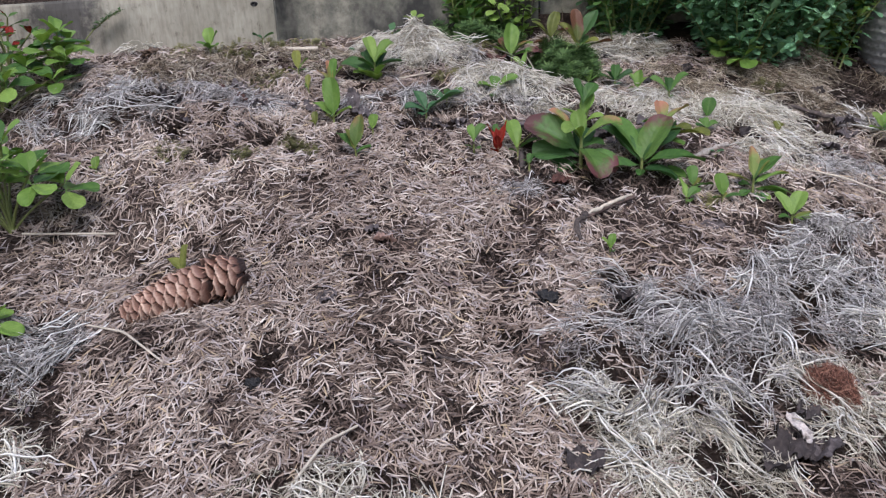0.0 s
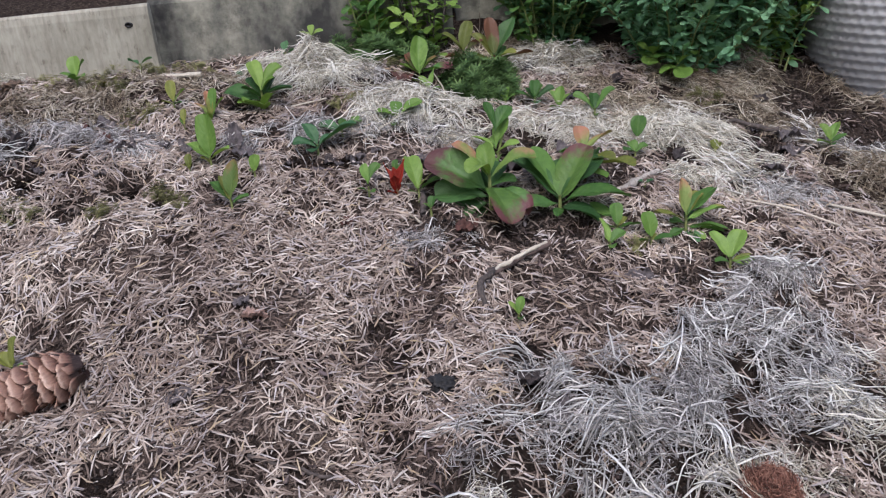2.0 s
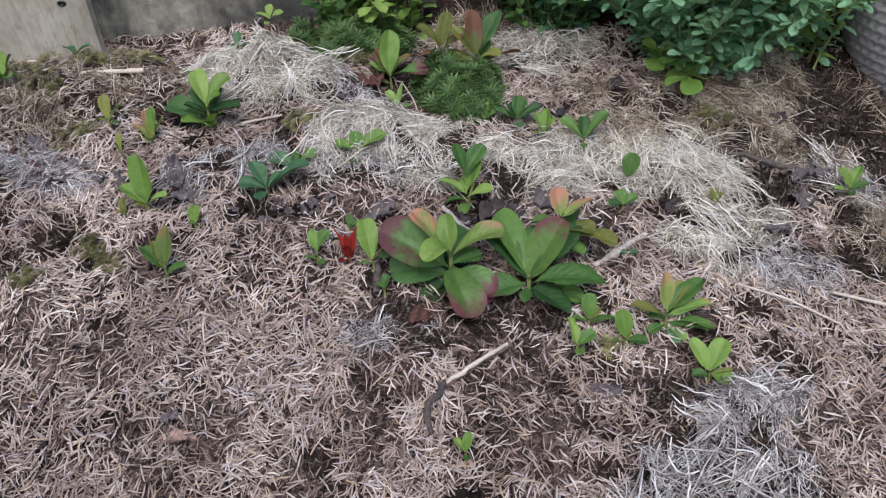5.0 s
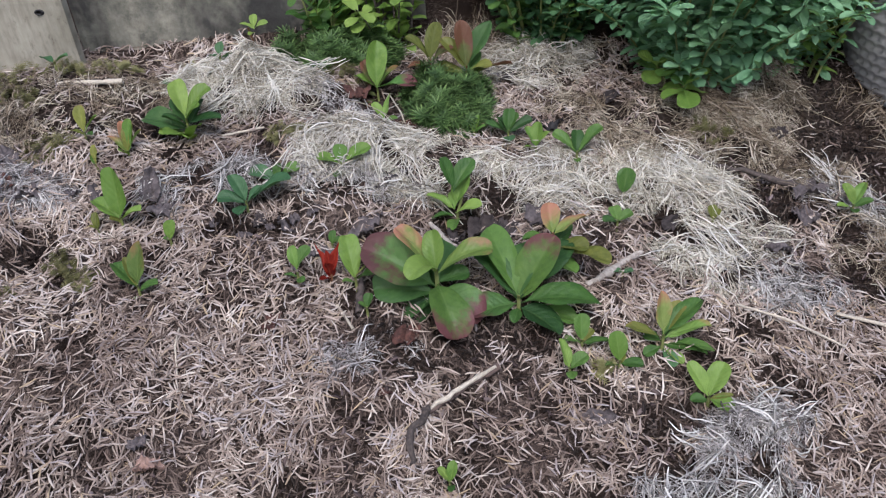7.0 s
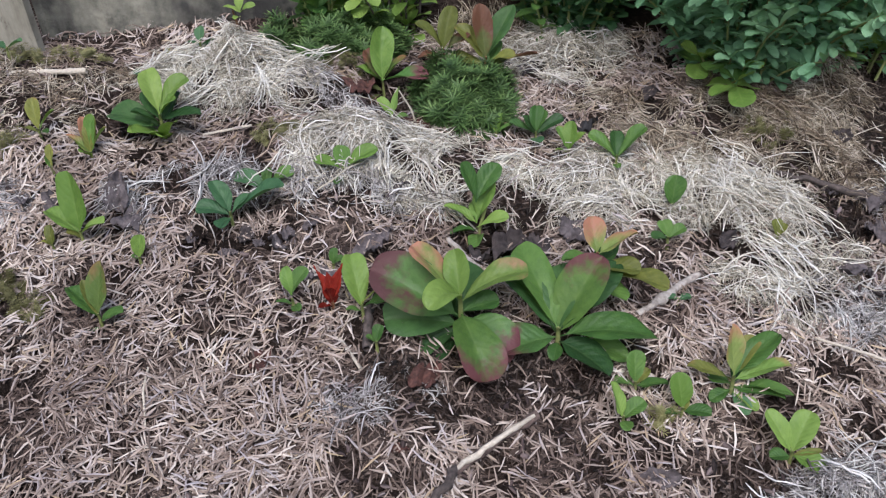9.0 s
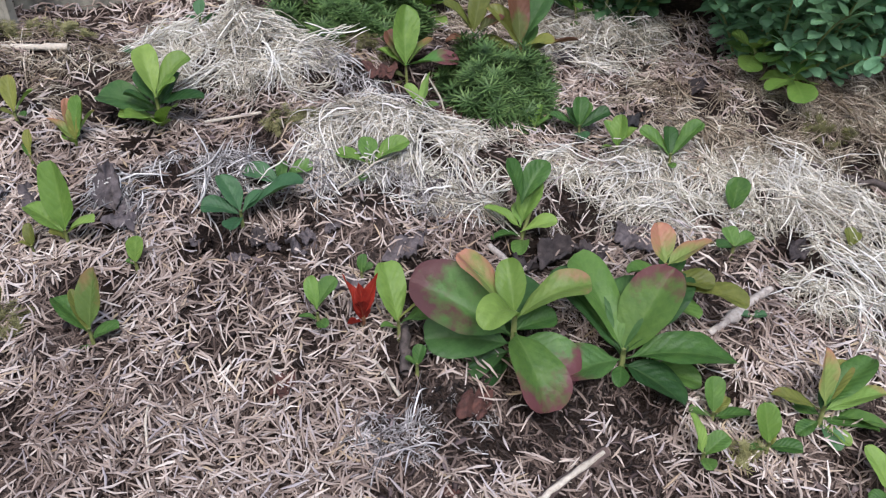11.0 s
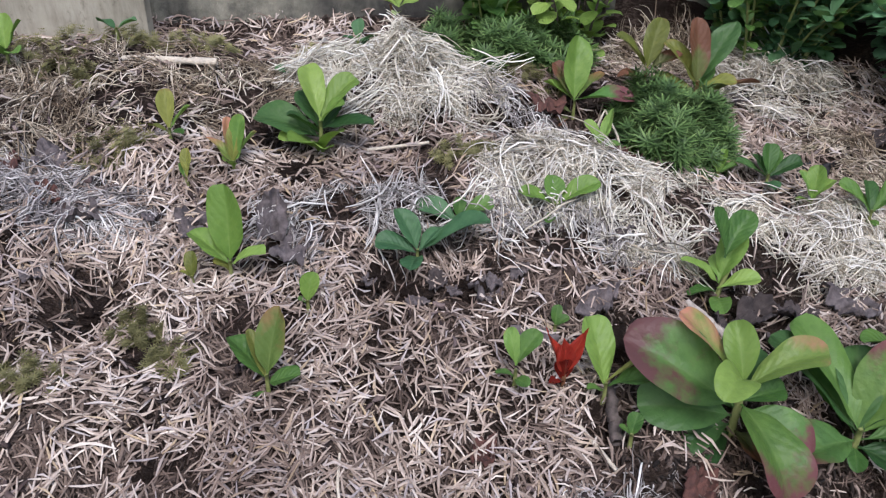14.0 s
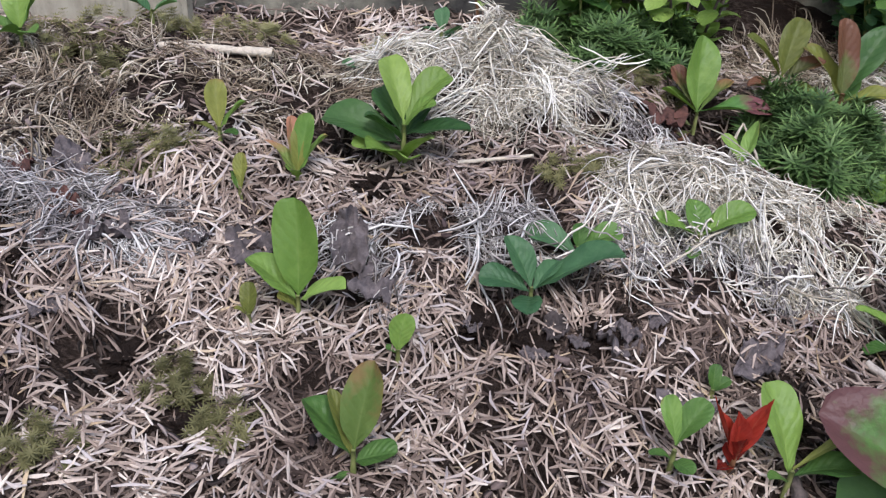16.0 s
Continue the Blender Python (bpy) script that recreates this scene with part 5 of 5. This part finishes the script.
# ---- the white pot ----
def flower_pot(x, y):
    z = h1(x, y) - 0.03
    pot = thing("flower_pot", x, y, z, "round grey-white ceramic pot with a hammered surface", "pot")
    na, nz = 220, 90
    prof_s = np.linspace(0, 1, nz)
    rad = 0.118 * (0.70 + 0.36 * np.sin(np.pi * (0.12 + 0.62 * prof_s)))
    hz = 0.165 * prof_s
    a = np.arange(na) * 2 * np.pi / na
    A, Hh = np.meshgrid(a, hz, indexing="ij")
    R = np.broadcast_to(rad[None], A.shape)
    cu, cv = A * 0.118 / 0.0118, Hh / 0.0105
    row = np.floor(cv)
    fu, fv = (cu + 0.5 * (row % 2)) % 1 - 0.5, cv - row - 0.5
    dim = np.clip(1 - (fu**2 + fv**2) * 4.2, 0, 1)
    R = R - 0.0034 * dim * np.clip(np.minimum(prof_s, 1 - prof_s) * 12, 0, 1)[None]
    v = np.stack([R * np.cos(A), R * np.sin(A), Hh], -1).reshape(-1, 3)
    i, j = np.meshgrid(np.arange(na), np.arange(nz - 1), indexing="ij")
    f = np.stack([i * nz + j, ((i + 1) % na) * nz + j, ((i + 1) % na) * nz + j + 1, i * nz + j + 1], -1).reshape(-1, 4)
    put("body", mesh_of("body", v, f), POTGLAZE, pot)
    rim = rad[-1]
    ring = [(rim - 0.0005, 0.163), (rim, 0.167), (rim - 0.004, 0.169), (rim - 0.008, 0.166), (rim - 0.009, 0.10)]
    v = np.array([(r * math.cos(t), r * math.sin(t), h) for t in np.arange(64) * 2 * np.pi / 64 for r, h in ring])
    f = [(k * 5 + q, (k + 1) % 64 * 5 + q, (k + 1) % 64 * 5 + q + 1, k * 5 + q + 1) for k in range(64) for q in range(4)]
    put("rim", mesh_of("rim", v, f), POTGLAZE, pot)
    ring = [(rim - 0.010, 0.12), (rim - 0.010, 0.174), (rim - 0.006, 0.176), (rim - 0.006, 0.180), (rim - 0.014, 0.180), (rim - 0.016, 0.150), (0.0005, 0.150)]
    v = np.array([(r * math.cos(t), r * math.sin(t), h) for t in np.arange(64) * 2 * np.pi / 64 for r, h in ring])
    f = [(k * 7 + q, (k + 1) % 64 * 7 + q, (k + 1) % 64 * 7 + q + 1, k * 7 + q + 1) for k in range(64) for q in range(6)]
    put("inner_pot", mesh_of("inner_pot", v, f), POTBLACK, pot, "black plastic inner pot")
    return pot, z


pot, pot_z = flower_pot(0.676, 0.982)
potted = shrub(0.676, 0.982, "potted plant with narrow light green leaves", 10, 0.10, 0.08, 0.028, 0.008, [L_LIGHT, L_MID], 16, 14, name="potted_plant")
potted.location.z = pot_z + 0.15


# ---- sticks, stalks, dead leaves, clods ----
def stick(name, pts, radii, mat, label, category, sides=7, rough_by=0.0):
    """A stick along plan points (x, y, lift over the ground), slightly crooked."""
    p = np.array([(a, b, h1(a, b) + c) for a, b, c in pts], float)
    t, s = np.linspace(0, 1, len(p)), np.linspace(0, 1, 14)
    q = np.stack([np.interp(s, t, p[:, k]) for k in range(3)], -1)
    r = np.interp(s, np.linspace(0, 1, len(radii)), radii)
    w = np.random.RandomState(int(abs(p[0, 0]) * 9999))
    q[1:-1] += w.normal(0, rough_by, (12, 3))
    r = r * (1 + w.normal(0, 0.08, 14) * (rough_by > 0))
    v, f = tube_arrays(q, r, sides)
    return tagged(put(name, mesh_of(name, v, f), mat), label, category)


stick("stick", [(-0.248, 0.886, 0.006), (-0.182, 0.888, 0.008)], [0.0023, 0.0028], STRAW, "bleached straight stick near the edging board", "stick", rough_by=0.0002)
stick("stick", [(0.256, 0.669, 0.007), (0.305, 0.707, 0.008)], [0.0026, 0.0026, 0.0027, 0.0028, 0.0030, 0.0048, 0.0032, 0.0028, 0.0028, 0.0029, 0.0029, 0.0028, 0.0028, 0.0028], TWIG, "pale stick with a knot beside the young shrub", "stick", rough_by=0.0005)
stick("stick", [(0.127, 0.732, 0.006), (0.150, 0.700, 0.008)], [0.0021, 0.0024], TWIG, "short grey stick behind the young shrub", "stick", rough_by=0.0004)
stick("twig", [(0.124, 0.512, 0.006), (0.121, 0.530, 0.010), (0.131, 0.546, 0.011), (0.133, 0.556, 0.009)], [0.0020, 0.0029, 0.0026, 0.0022], DARKTWIG, "dark crooked twig on the needles", "twig", rough_by=0.0008)
stick("twig", [(0.131, 0.553, 0.007), (0.157, 0.574, 0.010), (0.184, 0.593, 0.012)], [0.0024, 0.0030, 0.0026, 0.0031], ROTTWIG, "broken twig with split grey-brown bark", "twig", rough_by=0.0006)
stick("splinter", [(0.132, 0.5525, 0.0095), (0.157, 0.572, 0.0135), (0.182, 0.590, 0.0150)], [0.0012, 0.0021, 0.0017, 0.0021, 0.0011], STRAW, "pale peeled splinter along the broken twig", "splinter", rough_by=0.0004)
stick("twig", [(0.057, 0.643, 0.005), (0.073, 0.618, 0.005)], [0.0011, 0.0012], STRAW, "thin pale twig on the needles", "twig")
stick("twig", [(0.074, 0.668, 0.006), (0.076, 0.636, 0.004)], [0.0028, 0.0036], DARKTWIG, "thick dark rotten twig", "twig", rough_by=0.0008)
stick("stalk", [(-0.408, 0.513, 0.012), (-0.322, 0.524, 0.012)], [0.0011, 0.0012], STRAW, "long bleached straw lying on the litter", "straw")
stick("stalk", [(-0.295, 0.392, 0.010), (-0.255, 0.372, 0.008), (-0.215, 0.345, 0.006)], [0.0009, 0.0011, 0.0008], STRAW, "long bleached straw lying on the litter", "straw")
stick("stalk", [(-0.09, 0.238, 0.010), (-0.075, 0.268, 0.012), (-0.055, 0.288, 0.008)], [0.0011, 0.0012, 0.0009], STRAW, "long bleached straw lying on the litter", "straw")
stick("stalk", [(0.372, 0.655, 0.011), (0.41, 0.643, 0.012), (0.450, 0.626, 0.008)], [0.0010, 0.0012, 0.0009], STRAW, "long bleached straw lying on the litter", "straw")
stick("stalk", [(0.450, 0.654, 0.008), (0.520, 0.650, 0.008)], [0.0015, 0.0017], STRAW, "pale broken stalk on the litter", "straw")
stick("stalk", [(-0.061, 0.612, 0.006), (-0.060, 0.596, 0.007), (-0.054, 0.574, 0.005)], [0.0007, 0.0008, 0.0006], STRAW, "thin curved straw on the needles", "straw")
stick("stalk", [(0.078, 0.845, 0.004), (0.083, 0.852, 0.028), (0.086, 0.855, 0.034)], [0.0007, 0.0009, 0.0005], STRAW, "bent dry stalk standing by the moss", "straw")
stick("stalk", [(0.086, 0.855, 0.034), (0.096, 0.85, 0.016), (0.101, 0.845, 0.002)], [0.0005, 0.0009, 0.0007], STRAW, "bent dry stalk standing by the moss", "straw")
stick("stalk", [(-0.03, 0.825, 0.006), (-0.07, 0.822, 0.006)], [0.001, 0.0012], STRAW, "pale straw lying in the litter", "straw")
stick("twig", [(0.36, 0.82, 0.006), (0.47, 0.80, 0.006)], [0.0022, 0.0028], DARKTWIG, "dark twig lying on the slope", "twig", rough_by=0.001)
stick("twig", [(0.02, 0.36, 0.004), (-0.04, 0.375, 0.006)], [0.0012, 0.0016], DARKTWIG, "thin dark twig in the needles", "twig", rough_by=0.0006)


def dead_leaf(x, y, size, mat, label, seed, turn=0, lift=0.004, aspect=1.6, curl=0.3, tilt=10):
    """A crumpled dead leaf or bark flake: an irregular curled sheet with thickness."""
    r = np.random.RandomState(seed)
    n = 17
    u = np.linspace(-1, 1, n)
    U, V = np.meshgrid(u, u, indexing="ij")
    d = np.sqrt(U**2 + V**2) + 1e-6
    m = np.maximum(np.abs(U), np.abs(V))
    ang = np.arctan2(V, U)
    edge = 1 + 0.16 * np.sin(2 * ang + r.uniform(0, 6)) + 0.09 * np.sin(5 * ang + r.uniform(0, 6)) + 0.06 * np.sin(11 * ang + r.uniform(0, 6))
    px, py = U / d * m * edge * size * aspect, V / d * m * edge * size
    py = py * (1 - 0.45 * px / (size * aspect * 1.3))
    fold1, fold2, fold3 = (r.uniform(0, 6) for _ in range(3))
    pz = curl * size * V**2 * r.uniform(0.4, 1.1) + 0.20 * size * np.sin(3.4 * U + 2.2 * V + fold1) + 0.14 * size * np.sin(7.1 * V - 2.6 * U + fold2) + 0.13 * size * np.sin(11 * U + 6 * V + fold3) + 0.08 * size * np.sin(19 * V - 8 * U + fold1)
    pz = pz + size * 0.05 * r.normal(0, 1, U.shape) * m
    top = np.stack([px, py, pz], -1).reshape(-1, 3)
    v = np.vstack([top, top - (0, 0, 0.0007)])
    i, j = np.meshgrid(np.arange(n - 1), np.arange(n - 1), indexing="ij")
    f = np.stack([i * n + j, (i + 1) * n + j, (i + 1) * n + j + 1, i * n + j + 1], -1).reshape(-1, 4)
    ob = put("dead_leaf", mesh_of("dead_leaf", v, np.vstack([f, f[:, ::-1] + n * n])), mat)
    ob.matrix_basis = pose(x, y, h1(x, y) + lift, r.uniform(-15, 15) + tilt, r.uniform(-15, 15), turn)
    return tagged(ob, label, "dead leaf")


GREY_LEAVES = (
    (-0.102, 0.738, 0.011, BARK, 70, 1.5), (-0.165, 0.75, 0.010, BARK, 20, 1.3), (-0.232, 0.742, 0.011, BARK, 10, 1.3), (0.225, 0.735, 0.012, BARK, 10, 1.4), (0.185, 0.715, 0.009, BARK, 40, 1.3),
    (0.456, 0.772, 0.010, BARK, 100, 1.5), (0.468, 0.80, 0.013, BARK, 10, 1.4), (0.415, 0.73, 0.012, BARK, 160, 1.6), (0.075, 0.725, 0.010, BARK, 60, 1.8), (0.036, 0.695, 0.008, BARK, 0, 1.5),
)
DARK_LEAVES = (
    (-0.02, 0.728, 0.006, FLAKE, 20, 1.2), (0.005, 0.722, 0.009, BARK, 120, 1.2), (0.09, 0.77, 0.009, BARK, 20, 1.5), (0.19, 0.935, 0.012, BARK, 20, 1.3), (0.255, 0.56, 0.008, BARK, 0, 1.5),
    (0.27, 0.30, 0.015, BARK, 100, 1.5), (0.18, 0.40, 0.012, BARK, 20, 1.4), (-0.262, 0.79, 0.010, BARK, 40, 1.3), (-0.10, 0.43, 0.007, BARK, 30, 1.3), (0.235, 0.86, 0.012, BLACK, 20, 1.3),
)
SCRAPS = (
    (-0.008, 0.722, 0.0045, BARK, 40, 1.3), (0.012, 0.726, 0.005, BARK, 110, 1.4), (-0.058, 0.724, 0.0045, BARK, 70, 1.3), (-0.030, 0.712, 0.004, BARK, 10, 1.5), (0.028, 0.733, 0.0045, BARK, 20, 1.4),
    (-0.30, 0.70, 0.005, BARK, 80, 1.4), (-0.24, 0.70, 0.005, BARK, 30, 1.3), (-0.19, 0.75, 0.0045, BARK, 120, 1.5), (0.43, 0.81, 0.006, BARK, 60, 1.4),
)
RED_LEAVES = (
    (0.115, 0.618, 0.009, REDDEAD, 80, 1.4), (0.009, 0.624, 0.007, REDDEAD, 60, 1.3), (0.100, 0.566, 0.004, REDDEAD, 0, 1.3), (-0.283, 0.775, 0.008, REDDEAD, 70, 1.3), (-0.253, 0.756, 0.008, REDDEAD, 10, 1.3),
    (0.05, 0.89, 0.012, REDDEAD, 60, 1.3), (0.10, 0.835, 0.012, REDDEAD, 80, 1.3),
)
for k, (lx, ly, ls, lm, lt, la) in enumerate(GREY_LEAVES + DARK_LEAVES + SCRAPS + RED_LEAVES):
    dead_leaf(lx, ly, ls, lm, "crumpled red-brown dead leaf" if lm is REDDEAD else "curled grey-brown dead leaf on the litter", 60 + k, lt, aspect=la)


dead_leaf(-0.118, 0.752, 0.0085, BARK, "large crumpled grey-purple dead leaf standing in the litter", 200, 85, 0.012, 1.9, 0.6, 8).rotation_euler.y = radians(-42)
for k, (lx, ly, ls, lt) in enumerate(((0.172, 0.737, 0.010, 20), (0.150, 0.722, 0.007, 70), (0.192, 0.728, 0.008, 130), (0.335, 0.745, 0.007, 40), (0.455, 0.865, 0.007, 10), (0.30, 0.905, 0.006, 30), (-0.335, 0.745, 0.014, 100))):
    dead_leaf(lx, ly, ls, FLAKE, "dark rotting dead leaf in the litter", 210 + k, lt, 0.006, 1.4, 0.8, 18)


def clod(x, y, size, mat, label, seed, name="soil_clod", flat=0.6, category="clod", lift=0.0):
    r = np.random.RandomState(seed)
    bm = bmesh.new()
    bmesh.ops.create_icosphere(bm, subdivisions=4, radius=1)
    o = Vector(r.uniform(0, 50, 3))
    for q in bm.verts:
        k = 0.8 + 0.5 * noise.noise(q.co * 1.6 + o) + 0.55 * noise.noise(q.co * 4.5 + o) + 0.3 * noise.noise(q.co * 11 + o)
        q.co = Vector((q.co.x * k * size * 1.2, q.co.y * k * size, q.co.z * k * size * flat))
    me = bpy.data.meshes.new(name)
    bm.to_mesh(me)
    bm.free()
    me.polygons.foreach_set("use_smooth", np.full(len(me.polygons), True))
    ob = put(name, me, mat, None, "", pose(x, y, h1(x, y) + size * flat * 0.35 + lift, 0, 0, r.uniform(0, 360)))
    return tagged(ob, label, category)


for k, (lx, ly, ls) in enumerate(((0.087, 0.437, 0.008), (-0.135, 0.370, 0.008), (-0.145, 0.345, 0.007), (0.150, 0.470, 0.012), (-0.35, 0.742, 0.018), (-0.325, 0.72, 0.013), (-0.315, 0.69, 0.010), (-0.26, 0.725, 0.009), (-0.06, 0.728, 0.010),
        (-0.03, 0.722, 0.009), (0.0, 0.728, 0.011), (0.075, 0.350, 0.007), (0.165, 0.745, 0.012), (0.55, 0.84, 0.006), (0.52, 0.87, 0.007), (0.58, 0.87, 0.007), (-0.17, 0.665, 0.010), (-0.21, 0.695, 0.008), (-0.15, 0.60, 0.006), (-0.11, 0.80, 0.012),
        (0.14, 0.625, 0.008), (0.33, 0.90, 0.008), (-0.105, 0.855, 0.010), (0.08, 0.70, 0.012), (0.235, 0.965, 0.012), (0.10, 0.425, 0.006))):
    clod(lx, ly, ls, SOIL, "dark crumb of bare soil", 80 + k, lift=-0.002)
clod(0.089, 0.438, 0.0095, BLACK, "black charred lump in the needles", 120, "charred_lump", 0.7, "lump", 0.004)
for k, (lx, ly, ls, lt) in enumerate(((0.104, 0.264, 0.015, 70), (0.252, 0.292, 0.016, 30), (0.236, 0.276, 0.014, 10), (0.268, 0.315, 0.010, 100), (0.155, 0.435, 0.011, 0), (0.368, 0.462, 0.012, 40))):
    dead_leaf(lx, ly, ls * 0.8, FLAKE, "dark grey leathery dead leaf in the hay", 140 + k, lt, 0.008, 1.2, 0.9)
clod(-0.145, 0.342, 0.006, BLACK, "black charred lump in the needles", 124, "charred_lump", 0.7, "lump", 0.002)
# rusty ball of root fibres, wound round one another
m = 1900
a, b, d = rng.uniform(0, 6.28, m), np.arccos(rng.uniform(-0.5, 1, m)), 0.75 + 0.25 * rng.rand(m)
px, py, pz = 0.293 + 0.020 * d * np.sin(b) * np.cos(a), 0.339 + 0.017 * d * np.sin(b) * np.sin(a), 0.007 + 0.017 * d * np.cos(b)
v, f = strands(px, py, pz, a + 1.57 + rng.normal(0, 0.7, m), rng.uniform(0.007, 0.015, m), rng.uniform(0.00018, 0.00036, m), 1.3 + rng.normal(0, 1.5, m), rng.normal(0, 0.35, m), 0.0012 + rng.normal(0, 0.001, m), 5)
tagged(put("root_ball", mesh_of("root_ball", v, f), FIBRE), "rusty brown ball of dry root fibres", "root ball", kind="stuff")
clod(0.293, 0.339, 0.0105, SOIL, "dark soil inside the ball of roots", 131, "soil_clod", 0.8, "clod", 0.0)
# bleached husk and brown bark
PINKDEAD = rough_material("pinkish_tan_dead_leaf", (0.20, 0.12, 0.095), (0.42, 0.28, 0.23), 200, rough=0.8)
dead_leaf(-0.057, 0.505, 0.0065, PINKDEAD, "small pinkish-tan dead leaf on the needles", 240, 5, 0.007, 1.5, 0.5, 5)
dead_leaf(-0.070, 0.523, 0.005, BARK, "curled grey-brown dead leaf on the litter", 241, 70, 0.007, 1.5, 0.6, 10)
HUSK = rough_material("bleached_husk", (0.42, 0.36, 0.34), (0.80, 0.74, 0.70), 240, (4, 1, 1), 0.8)
ROTWOOD = rough_material("brown_rotten_bark", (0.05, 0.033, 0.024), (0.20, 0.135, 0.095), 160, rough=0.95, bump_by=0.9)
dead_leaf(0.2560, 0.301, 0.0042, HUSK, "bleached torn husk lying in the hay", 231, 105, 0.010, 3.4, 0.8, 5)
dead_leaf(0.2600, 0.298, 0.0034, HUSK, "bleached torn husk lying in the hay", 235, 85, 0.009, 3.6, 0.8, 5)
dead_leaf(0.165, 0.432, 0.0035, HUSK, "small pale flake at the hay's edge", 232, 30, 0.010, 1.3, 0.5, 5)
clod(-0.403, 0.884, 0.012, ROTWOOD, "crumbling piece of brown bark by the board", 133, "bark_piece", 0.5, "bark")
clod(-0.428, 0.872, 0.014, ROTWOOD, "crumbling piece of brown bark by the board", 134, "bark_piece", 0.4, "bark")


def sprig(x, y, z, tip, n, label, mat):
    """A bristly evergreen sprig: a thin stalk with short narrow leaves all round."""
    plant = thing("sprig", x, y, z, label, "sprig")
    k = np.linspace(0, 1, 7)
    pts = np.stack([tip[0] * k**1.5, tip[1] * k, tip[2] * k**0.75], -1)
    v, f = tube_arrays(pts, np.linspace(0.0011, 0.0006, 7), 5)
    put("stem", mesh_of("stem", v, f), STEM, plant)
    r = np.random.RandomState(77)
    leaves, uvs = [], []
    for q in range(n):
        v, f, uv = leaf_mesh(0.008 * r.uniform(0.7, 1.2), 0.0022, r.uniform(0, 50), 20, seed=900 + q, nv=5, nu=3)
        az = q * 2.4
        c, d = math.cos(az), math.sin(az)
        leaves.append((v @ np.array([[c, d, 0], [-d, c, 0], [0, 0, 1]]) + np.array([np.interp(0.5 + 0.5 * q / n, k, pts[:, e]) for e in range(3)]), f))
        uvs.append(uv)
    v, f = joined(leaves)
    put("foliage", mesh_of("foliage", v, f, np.vstack(uvs)), mat, plant)
    return plant


sprig(-0.520, 0.922, h1(-0.520, 0.922), (0.066, 0.008, 0.062), 80, "bristly dark green sprig leaning before the board", L_DARK)


def branch(pts, n, length, width, label, mats, seed):
    """A thin leafy branch along points, each leaf a part of its own."""
    base = pts[0]
    plant = thing("branch", *base, label, "branch")
    r = np.random.RandomState(seed)
    p = np.array(pts) - np.array(base)
    t, q = np.linspace(0, 1, len(p)), np.linspace(0, 1, 12)
    line = np.stack([np.interp(q, t, p[:, e]) for e in range(3)], -1)
    v, f = tube_arrays(line, np.linspace(0.0013, 0.0006, 12), 5)
    put("stem", mesh_of("stem", v, f), STEM, plant)
    for k in range(n):
        s = 0.2 + 0.8 * (k + 1) / n
        at = [float(np.interp(s, q, line[:, e])) for e in range(3)]
        lf = add_leaf(plant, 30 + 137.5 * k, r.uniform(10, 55), length * r.uniform(0.7, 1.15) * (1.15 - 0.45 * s), width * (1.1 - 0.3 * s), mats[k % len(mats)], 0, r.uniform(10, 40))
        lf.location = at
    return plant


branch([(0.445, 0.955, 0.075), (0.470, 0.940, 0.125), (0.500, 0.930, 0.149), (0.532, 0.920, 0.166)], 26, 20, 8, "light green leafy branch arching out of the shrub", [L_LIGHT, L_SHRUB, L_LIME], 41)
